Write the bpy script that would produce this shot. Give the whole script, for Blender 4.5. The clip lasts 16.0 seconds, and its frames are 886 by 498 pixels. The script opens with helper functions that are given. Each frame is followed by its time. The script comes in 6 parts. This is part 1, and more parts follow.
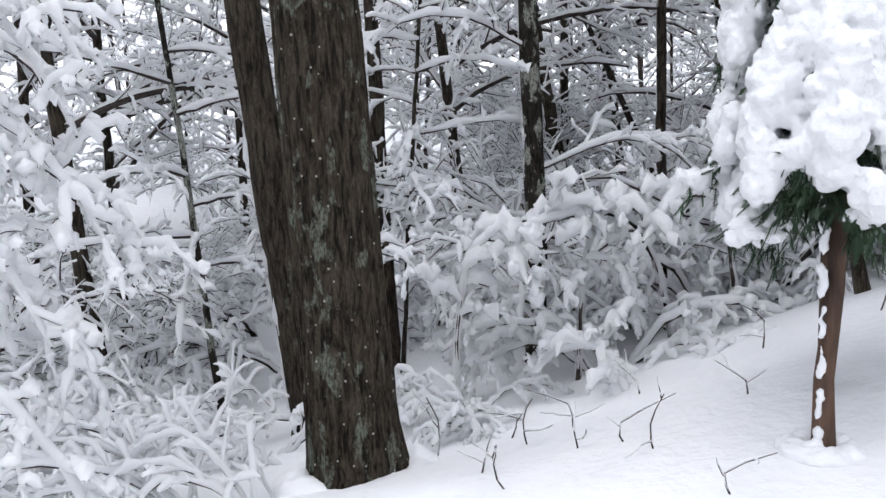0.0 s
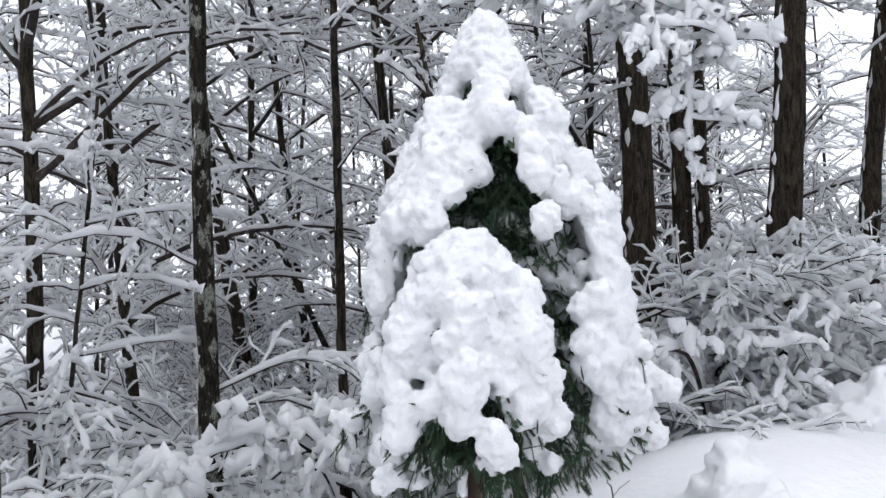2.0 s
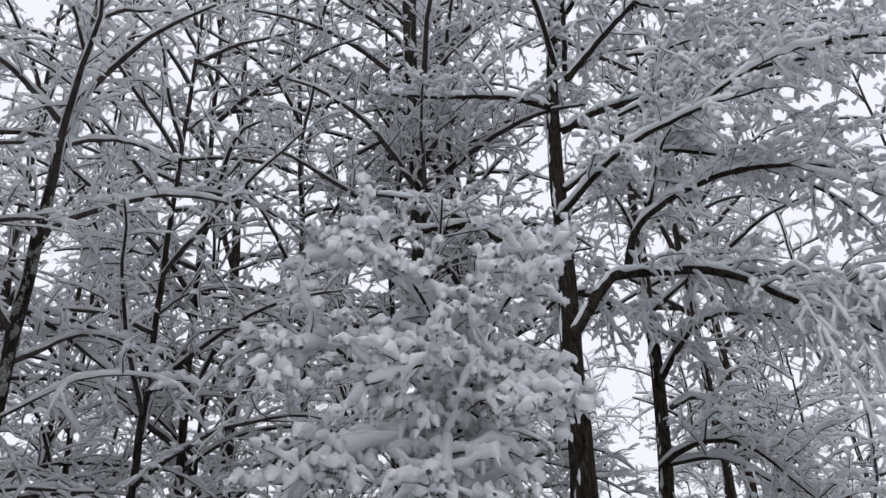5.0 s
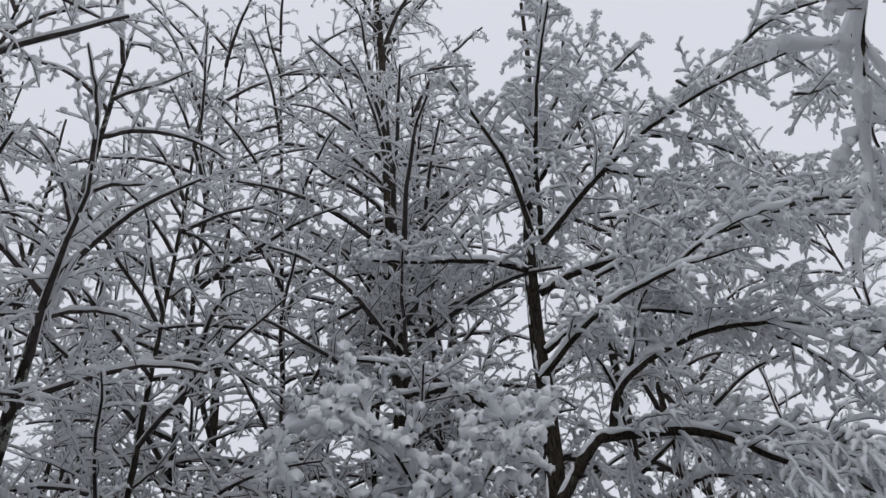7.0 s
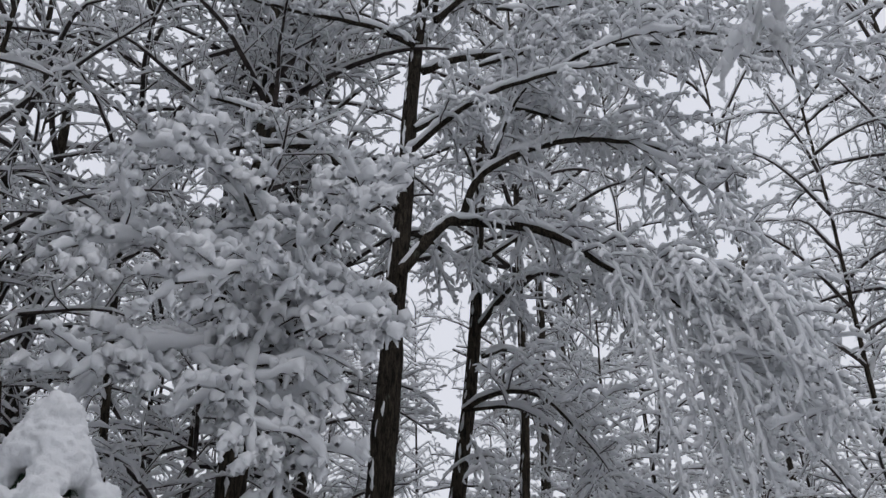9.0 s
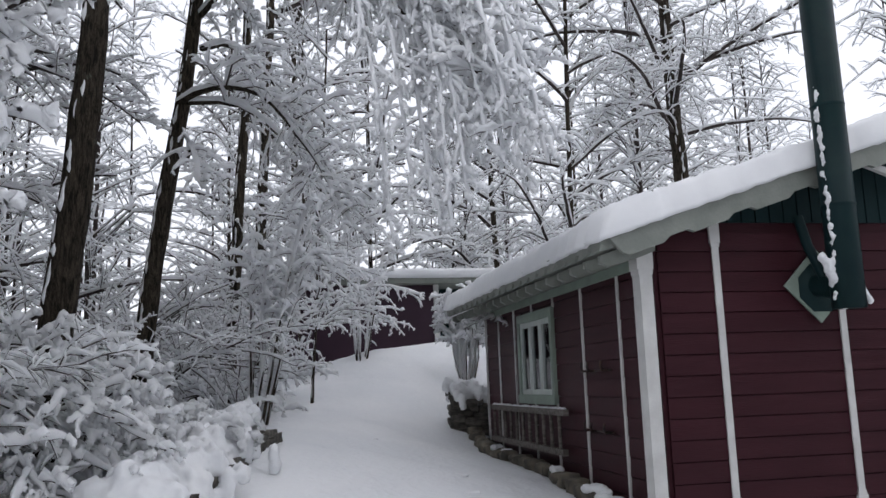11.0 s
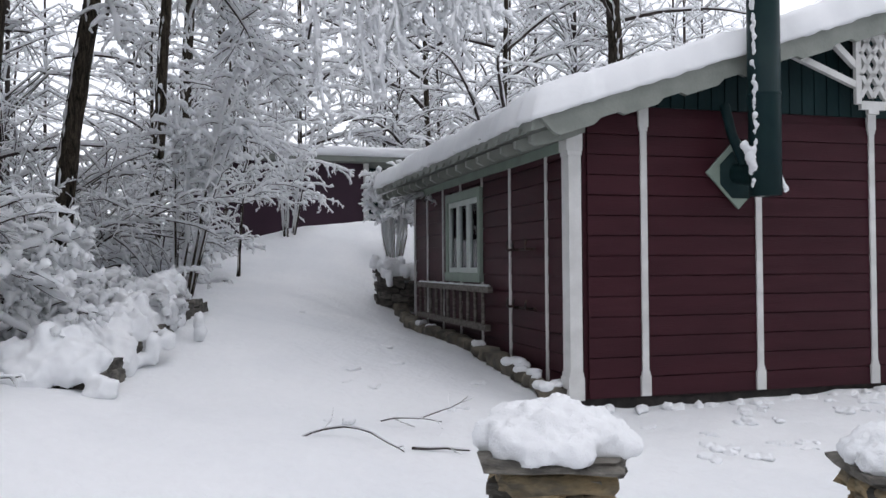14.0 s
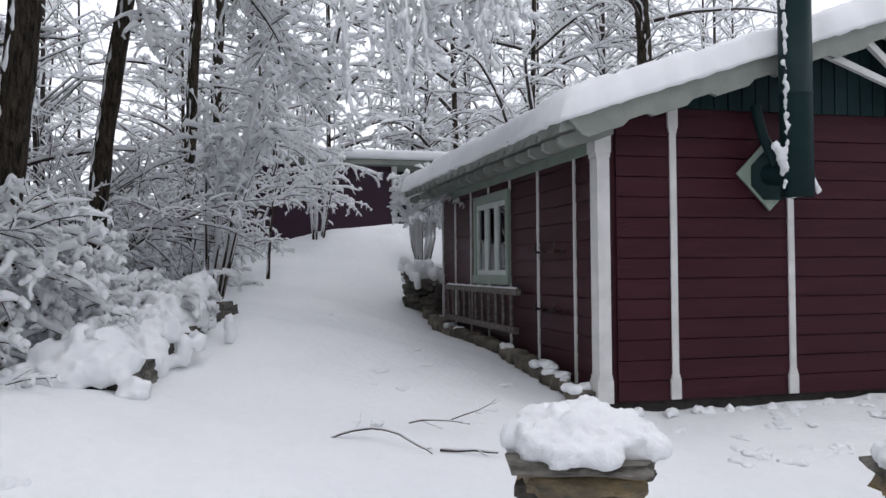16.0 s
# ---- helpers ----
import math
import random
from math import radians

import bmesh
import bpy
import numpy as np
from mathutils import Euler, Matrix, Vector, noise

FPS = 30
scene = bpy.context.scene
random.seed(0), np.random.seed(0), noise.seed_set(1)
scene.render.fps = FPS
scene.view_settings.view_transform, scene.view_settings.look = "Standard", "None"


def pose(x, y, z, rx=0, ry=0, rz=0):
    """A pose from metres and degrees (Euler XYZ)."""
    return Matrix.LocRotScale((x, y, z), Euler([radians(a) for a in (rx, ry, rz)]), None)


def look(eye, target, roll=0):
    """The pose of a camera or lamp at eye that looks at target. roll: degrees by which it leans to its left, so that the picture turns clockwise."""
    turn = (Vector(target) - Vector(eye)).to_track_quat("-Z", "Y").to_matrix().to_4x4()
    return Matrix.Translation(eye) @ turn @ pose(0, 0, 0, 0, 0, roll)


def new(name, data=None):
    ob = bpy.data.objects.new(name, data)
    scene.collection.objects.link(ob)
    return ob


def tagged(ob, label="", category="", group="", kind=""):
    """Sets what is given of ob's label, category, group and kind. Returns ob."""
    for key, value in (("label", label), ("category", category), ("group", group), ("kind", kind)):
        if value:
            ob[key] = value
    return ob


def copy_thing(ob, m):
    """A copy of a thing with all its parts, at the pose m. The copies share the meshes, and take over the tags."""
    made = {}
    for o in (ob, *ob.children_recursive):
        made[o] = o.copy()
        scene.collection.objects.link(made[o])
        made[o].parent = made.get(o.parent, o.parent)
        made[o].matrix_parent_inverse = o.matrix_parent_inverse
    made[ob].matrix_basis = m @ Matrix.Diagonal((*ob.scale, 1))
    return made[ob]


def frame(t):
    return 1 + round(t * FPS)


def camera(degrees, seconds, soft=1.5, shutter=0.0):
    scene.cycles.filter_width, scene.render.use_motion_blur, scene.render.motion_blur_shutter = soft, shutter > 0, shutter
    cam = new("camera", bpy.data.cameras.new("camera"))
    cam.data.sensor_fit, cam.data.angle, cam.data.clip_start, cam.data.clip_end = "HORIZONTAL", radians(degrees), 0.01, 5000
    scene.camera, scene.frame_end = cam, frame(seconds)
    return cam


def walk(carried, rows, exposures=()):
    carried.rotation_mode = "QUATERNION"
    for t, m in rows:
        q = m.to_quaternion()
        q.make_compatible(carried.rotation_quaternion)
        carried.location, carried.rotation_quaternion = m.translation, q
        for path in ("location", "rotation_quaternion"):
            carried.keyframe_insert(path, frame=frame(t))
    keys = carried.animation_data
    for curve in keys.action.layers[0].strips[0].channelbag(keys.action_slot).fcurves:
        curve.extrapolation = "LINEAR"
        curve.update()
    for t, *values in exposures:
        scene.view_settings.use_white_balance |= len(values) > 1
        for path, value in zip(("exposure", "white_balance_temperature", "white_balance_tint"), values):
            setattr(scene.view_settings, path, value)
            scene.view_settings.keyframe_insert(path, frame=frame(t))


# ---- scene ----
cam = camera(55.7, 16.0)
METRES, EYE, TILT, LEAN, TURN = 1.4, 1.5, -8.6, 2.4, 0.0
ROWS = [
    (0.0, 0.0, 0.0, 0.0, -0.0, 0.0, 0.0),
    (0.5, 0.091, 0.0069, 0.0335, -6.35, 2.21, 0.84),
    (1.0, 0.1349, 0.0074, 0.0668, -12.12, 5.14, 0.88),
    (1.5, 0.1438, -0.0068, 0.1049, -16.13, 8.51, 1.92),
    (2.0, 0.149, -0.0156, 0.1405, -19.78, 12.79, 3.01),
    (2.5, 0.1509, -0.0331, 0.1693, -22.91, 17.1, 3.7),
    (3.0, 0.1526, -0.0427, 0.2005, -25.57, 21.76, 3.78),
    (3.5, 0.1433, -0.0642, 0.2262, -27.83, 26.37, 3.76),
    (4.0, 0.1392, -0.0836, 0.2498, -30.25, 31.0, 3.67),
    (4.5, 0.1362, -0.1013, 0.2861, -32.34, 36.58, 4.2),
    (5.0, 0.1285, -0.1359, 0.3107, -32.12, 41.25, 5.93),
    (7.5, 0.1138, -0.1866, 0.3247, -32.97, 52.53, 7.31),
    (8.0, 0.1398, -0.163, 0.3053, -34.9, 48.65, 6.49),
    (8.5, 0.18, -0.1289, 0.2683, -38.97, 42.17, 5.53),
    (9.0, 0.2333, -0.115, 0.2264, -45.93, 36.12, 5.57),
    (9.5, 0.2705, -0.1163, 0.1768, -52.79, 30.65, 5.95),
    (10.0, 0.3089, -0.1291, 0.1343, -58.3, 25.62, 7.0),
    (12.5, 0.3635, -0.121, 0.0242, -68.66, 6.46, 8.01),
    (13.0, 0.3555, -0.1138, 0.0224, -69.07, 6.96, 7.18),
    (13.5, 0.3556, -0.1119, 0.0208, -69.32, 6.88, 7.07),
    (14.0, 0.355, -0.1179, 0.0192, -69.56, 6.33, 7.69),
    (14.5, 0.3552, -0.1213, 0.0177, -69.42, 6.19, 7.91),
    (15.0, 0.3545, -0.1265, 0.0168, -68.91, 6.41, 7.91),
    (15.5, 0.3531, -0.1248, 0.0173, -68.14, 6.69, 7.76),
    (16.0, 0.3499, -0.1209, 0.0162, -67.62, 6.78, 7.56),
]
walk(cam, [(t, pose(0, 0, EYE, TILT, LEAN, TURN) @ pose(METRES * x, METRES * y, METRES * z, 90 + pitch, roll, yaw)) for t, x, y, z, yaw, pitch, roll in ROWS],
     exposures=((0.0, 0.92), (1.5, 0.77), (3.0, 0.58), (5.0, -0.17), (8.0, -0.58), (10.0, -0.25), (12.3, 0.33), (16.0, 0.27)))

# ---- overcast daylight ----
world = bpy.data.worlds.new("overcast_sky")
scene.world = world
world.use_nodes = True
wn = world.node_tree
wbg = wn.nodes["Background"]
wsky = wn.nodes.new("ShaderNodeTexSky")
wsky.sky_type = "NISHITA"
wsky.sun_disc = False
wsky.sun_elevation, wsky.sun_rotation = radians(78), radians(200)
wsky.air_density, wsky.dust_density = 2.0, 4.0
wscale = wn.nodes.new("ShaderNodeMixRGB")
wscale.blend_type = "MULTIPLY"
wscale.inputs[0].default_value = 1.0
wscale.inputs[2].default_value = (0.09, 0.09, 0.09, 1)
wmix = wn.nodes.new("ShaderNodeMixRGB")
wmix.inputs[0].default_value = 0.86
wmix.inputs[2].default_value = (0.957, 0.972, 1.065, 1)
wn.links.new(wsky.outputs[0], wscale.inputs[1])
wn.links.new(wscale.outputs[0], wmix.inputs[1])
wn.links.new(wmix.outputs[0], wbg.inputs[0])
wbg.inputs[1].default_value = 1.18
sun = new("sun", bpy.data.lights.new("sun", "SUN"))
sun.data.energy, sun.data.angle, sun.data.color = 0.55, radians(110), (0.99, 0.99, 1.0)
sun.matrix_world = look((0, 0, 30), (2, 5, 0))


# ---- materials ----
def material(name, colour, rough=0.7, spots=None, scale=8.0, stretch=(1, 1, 1), low=0.4, high=0.6, bump=0.0, bump_scale=40.0,
             bump_stretch=None, grain=0.15, metallic=0.0, spec=0.3, per_thing=0.0, distance=0.01):
    """A noise-varied surface: colour, blotches of a second colour, fine grain and relief."""
    m = bpy.data.materials.new(name)
    m.use_nodes = True
    nt = m.node_tree
    n, l = nt.nodes, nt.links
    b = n["Principled BSDF"]
    b.inputs["Roughness"].default_value = rough
    b.inputs["Metallic"].default_value = metallic
    b.inputs["Specular IOR Level"].default_value = spec
    co = n.new("ShaderNodeTexCoord")
    mp = n.new("ShaderNodeMapping")
    mp.inputs["Scale"].default_value = stretch
    l.new(co.outputs["Object"], mp.inputs[0])
    big = n.new("ShaderNodeTexNoise")
    big.inputs["Scale"].default_value, big.inputs["Detail"].default_value = scale, 5
    l.new(mp.outputs[0], big.inputs[0])
    ramp = n.new("ShaderNodeValToRGB")
    ramp.color_ramp.elements[0].position, ramp.color_ramp.elements[1].position = low, high
    ramp.color_ramp.elements[0].color = (*colour, 1)
    ramp.color_ramp.elements[1].color = (*(spots or [c * 0.8 for c in colour]), 1)
    l.new(big.outputs[0], ramp.inputs[0])
    fine = n.new("ShaderNodeTexNoise")
    fine.inputs["Scale"].default_value, fine.inputs["Detail"].default_value = bump_scale, 3
    mp2 = n.new("ShaderNodeMapping")
    mp2.inputs["Scale"].default_value = bump_stretch or stretch
    l.new(co.outputs["Object"], mp2.inputs[0])
    l.new(mp2.outputs[0], fine.inputs[0])
    shade = n.new("ShaderNodeMapRange")
    shade.inputs[3].default_value, shade.inputs[4].default_value = 1 - grain, 1 + grain
    l.new(fine.outputs[0], shade.inputs[0])
    mul = n.new("ShaderNodeVectorMath")
    mul.operation = "SCALE"
    l.new(ramp.outputs[0], mul.inputs[0])
    if per_thing:
        info = n.new("ShaderNodeObjectInfo")
        rnd = n.new("ShaderNodeMapRange")
        rnd.inputs[3].default_value, rnd.inputs[4].default_value = 1 - per_thing, 1 + per_thing
        l.new(info.outputs["Random"], rnd.inputs[0])
        both = n.new("ShaderNodeMath")
        both.operation = "MULTIPLY"
        l.new(rnd.outputs[0], both.inputs[0])
        l.new(shade.outputs[0], both.inputs[1])
        l.new(both.outputs[0], mul.inputs["Scale"])
    else:
        l.new(shade.outputs[0], mul.inputs["Scale"])
    l.new(mul.outputs[0], b.inputs["Base Color"])
    if bump:
        bp = n.new("ShaderNodeBump")
        bp.inputs["Strength"].default_value, bp.inputs["Distance"].default_value = bump, distance
        l.new(fine.outputs[0], bp.inputs["Height"])
        l.new(bp.outputs[0], b.inputs["Normal"])
    return m


SNOW = material("snow", (0.79, 0.80, 0.815), 0.65, (0.75, 0.765, 0.785), 1.6, bump=0.4, bump_scale=130, grain=0.03, spec=0.2, distance=0.012)
GROUND_SNOW = material("ground_snow", (0.79, 0.80, 0.815), 0.7, (0.745, 0.76, 0.78), 0.7, bump=0.45, bump_scale=13, grain=0.03, spec=0.2, distance=0.04)


def brightened_snow():
    """Thin fresh snow on twigs, letting part of the daylight through; paler than SNOW to brighten the dim wood."""
    # colour lifted above SNOW in place of light missing under the crowns
    m = material("brightened_snow", (0.945, 0.95, 0.955), 0.7, (0.915, 0.925, 0.935), 1.6, bump=0.3, bump_scale=90, grain=0.03, spec=0.15, distance=0.012)
    nt = m.node_tree
    b, out = nt.nodes["Principled BSDF"], nt.nodes["Material Output"]
    through_light, mix = nt.nodes.new("ShaderNodeBsdfTranslucent"), nt.nodes.new("ShaderNodeMixShader")
    through_light.inputs[0].default_value = (0.93, 0.94, 0.955, 1)
    mix.inputs[0].default_value = 0.56
    nt.links.new(b.outputs[0], mix.inputs[1])
    nt.links.new(through_light.outputs[0], mix.inputs[2])
    nt.links.new(mix.outputs[0], out.inputs[0])
    return m


BRIGHTENED_SNOW = brightened_snow()


def bark_material(name, plate, crack, lichen, amount, scale=1.0, flecks=0.0):
    """Furrowed bark: long plates between dark cracks, lichen blotches, and pale flecks."""
    m = bpy.data.materials.new(name)
    m.use_nodes = True
    nt = m.node_tree
    n, l = nt.nodes, nt.links
    b = n["Principled BSDF"]
    b.inputs["Roughness"].default_value, b.inputs["Specular IOR Level"].default_value = 0.92, 0.12
    co = n.new("ShaderNodeTexCoord")

    def noise_at(s, stretch, detail=6, rough=0.6, distort=0.0):
        mp = n.new("ShaderNodeMapping")
        mp.inputs["Scale"].default_value = stretch
        l.new(co.outputs["Object"], mp.inputs[0])
        t = n.new("ShaderNodeTexNoise")
        t.inputs["Scale"].default_value, t.inputs["Detail"].default_value, t.inputs["Roughness"].default_value, t.inputs["Distortion"].default_value = s * scale, detail, rough, distort
        l.new(mp.outputs[0], t.inputs[0])
        return t

    def ramp(src, lo, hi, ca, cb):
        r = n.new("ShaderNodeValToRGB")
        r.color_ramp.elements[0].position, r.color_ramp.elements[1].position = lo, hi
        r.color_ramp.elements[0].color, r.color_ramp.elements[1].color = (*ca, 1), (*cb, 1)
        l.new(src, r.inputs[0])
        return r

    def mix(f, a, c2, mode="MIX"):
        x = n.new("ShaderNodeMixRGB")
        x.blend_type = mode
        for sock, v in ((0, f), (1, a), (2, c2)):
            if isinstance(v, float):
                x.inputs[sock].default_value = v
            elif isinstance(v, tuple):
                x.inputs[sock].default_value = (*v, 1)
            else:
                l.new(v, x.inputs[sock])
        return x.outputs[0]

    ridge = noise_at(34, (1, 1, 0.17), 7, 0.68, 0.7)
    fine = noise_at(95, (1, 1, 0.35), 4, 0.7)
    tone = ramp(ridge.outputs[0], 0.40, 0.60, crack, plate)
    shade = ramp(fine.outputs[0], 0.30, 0.72, (0.55, 0.55, 0.55), (1.35, 1.35, 1.35))
    col = mix(1.0, tone.outputs[0], shade.outputs[0], "MULTIPLY")
    blot = noise_at(6.5, (1, 1, 0.55), 7, 0.66)
    mask = ramp(blot.outputs[0], amount, amount + 0.05, (0, 0, 0), (1, 1, 1))
    edge = ramp(fine.outputs[0], 0.40, 0.58, (0.15, 0.15, 0.15), (1, 1, 1))
    both = mix(1.0, mask.outputs[0], edge.outputs[0], "MULTIPLY")
    col = mix(both, col, lichen)
    if flecks:
        v = n.new("ShaderNodeTexVoronoi")
        v.inputs["Scale"].default_value = 16.0
        l.new(co.outputs["Object"], v.inputs["Vector"])
        spot = ramp(v.outputs["Distance"], flecks, flecks + 0.03, (1, 1, 1), (0, 0, 0))
        col = mix(spot.outputs[0], col, (0.42, 0.42, 0.38))
    info = n.new("ShaderNodeObjectInfo")
    rnd = ramp(info.outputs["Random"], 0.0, 1.0, (0.8, 0.8, 0.8), (1.2, 1.18, 1.15))
    col = mix(1.0, col, rnd.outputs[0], "MULTIPLY")
    l.new(col, b.inputs["Base Color"])
    h = mix(0.3, ridge.outputs[0], fine.outputs[0])
    bp = n.new("ShaderNodeBump")
    bp.inputs["Strength"].default_value, bp.inputs["Distance"].default_value = 1.0, 0.05
    l.new(h, bp.inputs["Height"])
    l.new(bp.outputs[0], b.inputs["Normal"])
    return m


BARK = bark_material("bark", (0.080, 0.066, 0.050), (0.014, 0.012, 0.010), (0.13, 0.14, 0.115), 0.63)
TWIG = material("twig_bark", (0.040, 0.033, 0.031), 0.9, (0.070, 0.058, 0.053), 12, bump=0.5, bump_scale=60, grain=0.3, spec=0.15)
LICHEN_BARK = bark_material("lichen_bark", (0.040, 0.035, 0.028), (0.010, 0.009, 0.008), (0.36, 0.38, 0.34), 0.52, 1.3)
RUST_BARK = material("brown_stem_bark", (0.105, 0.066, 0.048), 0.9, (0.05, 0.034, 0.027), 14, (1, 1, 0.2), 0.4, 0.6, bump=0.9, bump_scale=50, bump_stretch=(1, 1, 0.15), grain=0.4, spec=0.15)
NEEDLE = material("evergreen_needles", (0.016, 0.038, 0.020), 0.6, (0.030, 0.058, 0.028), 6, bump=0.0, grain=0.35)
GREAT_BARK = bark_material("great_bark", (0.085, 0.070, 0.052), (0.012, 0.010, 0.008), (0.19, 0.21, 0.175), 0.535, 1.15, 0.085)
RED = material("dark_red_paint", (0.043, 0.0125, 0.0175), 0.5, (0.035, 0.010, 0.0145), 2.5, (0.4, 0.4, 3), bump=0.25, bump_scale=30, bump_stretch=(0.3, 0.3, 4), grain=0.12, per_thing=0.08, spec=0.12)
WHITE = material("white_trim_paint", (0.60, 0.60, 0.585), 0.5, (0.52, 0.52, 0.505), 4, bump=0.15, bump_scale=60, grain=0.06)
GREY = material("grey_green_trim", (0.235, 0.25, 0.225), 0.6, (0.20, 0.215, 0.195), 4, bump=0.2, bump_scale=50, grain=0.08)
SAGE = material("sage_trim", (0.24, 0.30, 0.25), 0.6, (0.21, 0.26, 0.22), 4, bump=0.2, bump_scale=50, grain=0.08)
TEAL = material("dark_teal_paint", (0.009, 0.025, 0.027), 0.6, (0.007, 0.020, 0.022), 3, (1, 1, 0.4), bump=0.2, bump_scale=40, grain=0.12, spec=0.12)
PIPE = material("dark_teal_enamel", (0.008, 0.022, 0.025), 0.45, (0.010, 0.026, 0.027), 5, bump=0.05, bump_scale=30, grain=0.08, spec=0.1)
STONE = material("field_stone", (0.16, 0.14, 0.11), 0.85, (0.075, 0.07, 0.06), 6, bump=0.9, bump_scale=24, grain=0.3, per_thing=0.35, distance=0.02)
SLATE = material("ledge_stone", (0.13, 0.12, 0.105), 0.85, (0.055, 0.052, 0.047), 7, (1, 1, 2.5), bump=0.9, bump_scale=26, grain=0.35, per_thing=0.35, distance=0.02)
BUFF = material("buff_ledge_stone", (0.29, 0.22, 0.125), 0.85, (0.10, 0.088, 0.065), 5, (1, 1, 2), bump=0.9, bump_scale=22, grain=0.35, per_thing=0.3, distance=0.02)
OLD_WOOD = material("weathered_wood", (0.17, 0.155, 0.14), 0.85, (0.10, 0.09, 0.08), 9, (0.3, 3, 3), bump=0.5, bump_scale=40, grain=0.25)
IRON = material("dark_iron", (0.045, 0.04, 0.04), 0.55, (0.08, 0.05, 0.04), 20, grain=0.2, metallic=0.6)
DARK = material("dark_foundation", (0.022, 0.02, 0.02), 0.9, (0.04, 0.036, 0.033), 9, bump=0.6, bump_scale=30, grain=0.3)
CURTAIN = material("pale_curtain", (0.45, 0.46, 0.45), 0.9, (0.25, 0.26, 0.26), 9, (6, 6, 0.3), grain=0.1)


def glass_material():
    m = bpy.data.materials.new("window_glass")
    m.use_nodes = True
    nt = m.node_tree
    nt.nodes.remove(nt.nodes["Principled BSDF"])
    out = nt.nodes["Material Output"]
    clear, gloss, mix, fr = (nt.nodes.new(k) for k in ("ShaderNodeBsdfTransparent", "ShaderNodeBsdfGlossy", "ShaderNodeMixShader", "ShaderNodeFresnel"))
    gloss.inputs["Roughness"].default_value = 0.02
    clear.inputs[0].default_value = (0.85, 0.9, 0.9, 1)
    fr.inputs[0].default_value = 1.6
    nt.links.new(fr.outputs[0], mix.inputs[0])
    nt.links.new(clear.outputs[0], mix.inputs[1])
    nt.links.new(gloss.outputs[0], mix.inputs[2])
    nt.links.new(mix.outputs[0], out.inputs[0])
    return m


GLASS = glass_material()


# ---- mesh kit ----
class Quads:
    """Grows one mesh out of many tubes, rings and boxes."""

    def __init__(self):
        self.v, self.f, self.n = [], [], 0

    def add(self, verts, faces):
        self.v.append(np.asarray(verts, float))
        self.f.append(np.asarray(faces, int) + self.n)
        self.n += len(verts)

    def tube(self, path, ra, rb=None, sides=5, up=(0, 0, 1)):
        """ra: half width across, rb: half height; rings along the path."""
        path = np.asarray(path, float)
        k = len(path)
        ra = np.broadcast_to(np.asarray(ra, float), (k,))
        rb = ra if rb is None else np.broadcast_to(np.asarray(rb, float), (k,))
        t = np.empty_like(path)
        t[1:-1] = path[2:] - path[:-2]
        t[0], t[-1] = path[1] - path[0], path[-1] - path[-2]
        t /= np.linalg.norm(t, axis=1)[:, None] + 1e-9
        if np.abs(t[:, 2]).mean() > 0.75 and up == (0, 0, 1):
            up = (0.3, 1, 0)
        side = np.cross(t, up)
        size = np.linalg.norm(side, axis=1)
        side[size < 0.05] = (1.0, 0.0, 0.0)
        side /= np.linalg.norm(side, axis=1)[:, None]
        nrm = np.cross(side, t)
        a = np.arange(sides) * 2 * np.pi / sides + 0.4
        ring = path[:, None] + side[:, None] * (np.cos(a)[None, :, None] * ra[:, None, None]) + nrm[:, None] * (np.sin(a)[None, :, None] * rb[:, None, None])
        i, j = np.meshgrid(np.arange(k - 1), np.arange(sides), indexing="ij")
        p = (i * sides + j).ravel()
        q = (i * sides + (j + 1) % sides).ravel()
        self.add(ring.reshape(-1, 3), np.stack([p, q, q + sides, p + sides], 1))

    def tubes(self, paths, ra, rb, sides):
        """Many tubes of one length at once: paths (n, k, 3), half widths and half heights (n, k)."""
        n, k, _ = paths.shape
        if not n:
            return
        t = np.gradient(paths, axis=1)
        t /= np.linalg.norm(t, axis=2)[..., None] + 1e-9
        up = np.where((np.abs(t[..., 2]).mean(axis=1) > 0.8)[:, None, None], (0.3, 1.0, 0.0), (0.0, 0.0, 1.0))
        side = np.cross(t, up)
        size = np.linalg.norm(side, axis=2)
        side[size < 0.05] = (1.0, 0.0, 0.0)
        side /= np.linalg.norm(side, axis=2)[..., None]
        nrm = np.cross(side, t)
        a = np.arange(sides) * 2 * np.pi / sides + np.pi / 2
        ring = paths[:, :, None] + side[:, :, None] * (np.cos(a) * ra[..., None])[..., None] + nrm[:, :, None] * (np.sin(a) * rb[..., None])[..., None]
        i, j = np.meshgrid(np.arange(k - 1), np.arange(sides), indexing="ij")
        p = (i * sides + j).ravel()
        q = (i * sides + (j + 1) % sides).ravel()
        f = np.stack([p, q, q + sides, p + sides], 1)
        self.add(ring.reshape(-1, 3), (f[None] + (np.arange(n) * k * sides)[:, None, None]).reshape(-1, 4))

    def box(self, lo, hi, m=None):
        x0, y0, z0 = lo
        x1, y1, z1 = hi
        v = np.array([(x0, y0, z0), (x1, y0, z0), (x1, y1, z0), (x0, y1, z0), (x0, y0, z1), (x1, y0, z1), (x1, y1, z1), (x0, y1, z1)], float)
        if m is not None:
            m = np.array(m)
            v = v @ m[:3, :3].T + m[:3, 3]
        self.add(v, [(0, 3, 2, 1), (4, 5, 6, 7), (0, 1, 5, 4), (1, 2, 6, 5), (2, 3, 7, 6), (3, 0, 4, 7)])

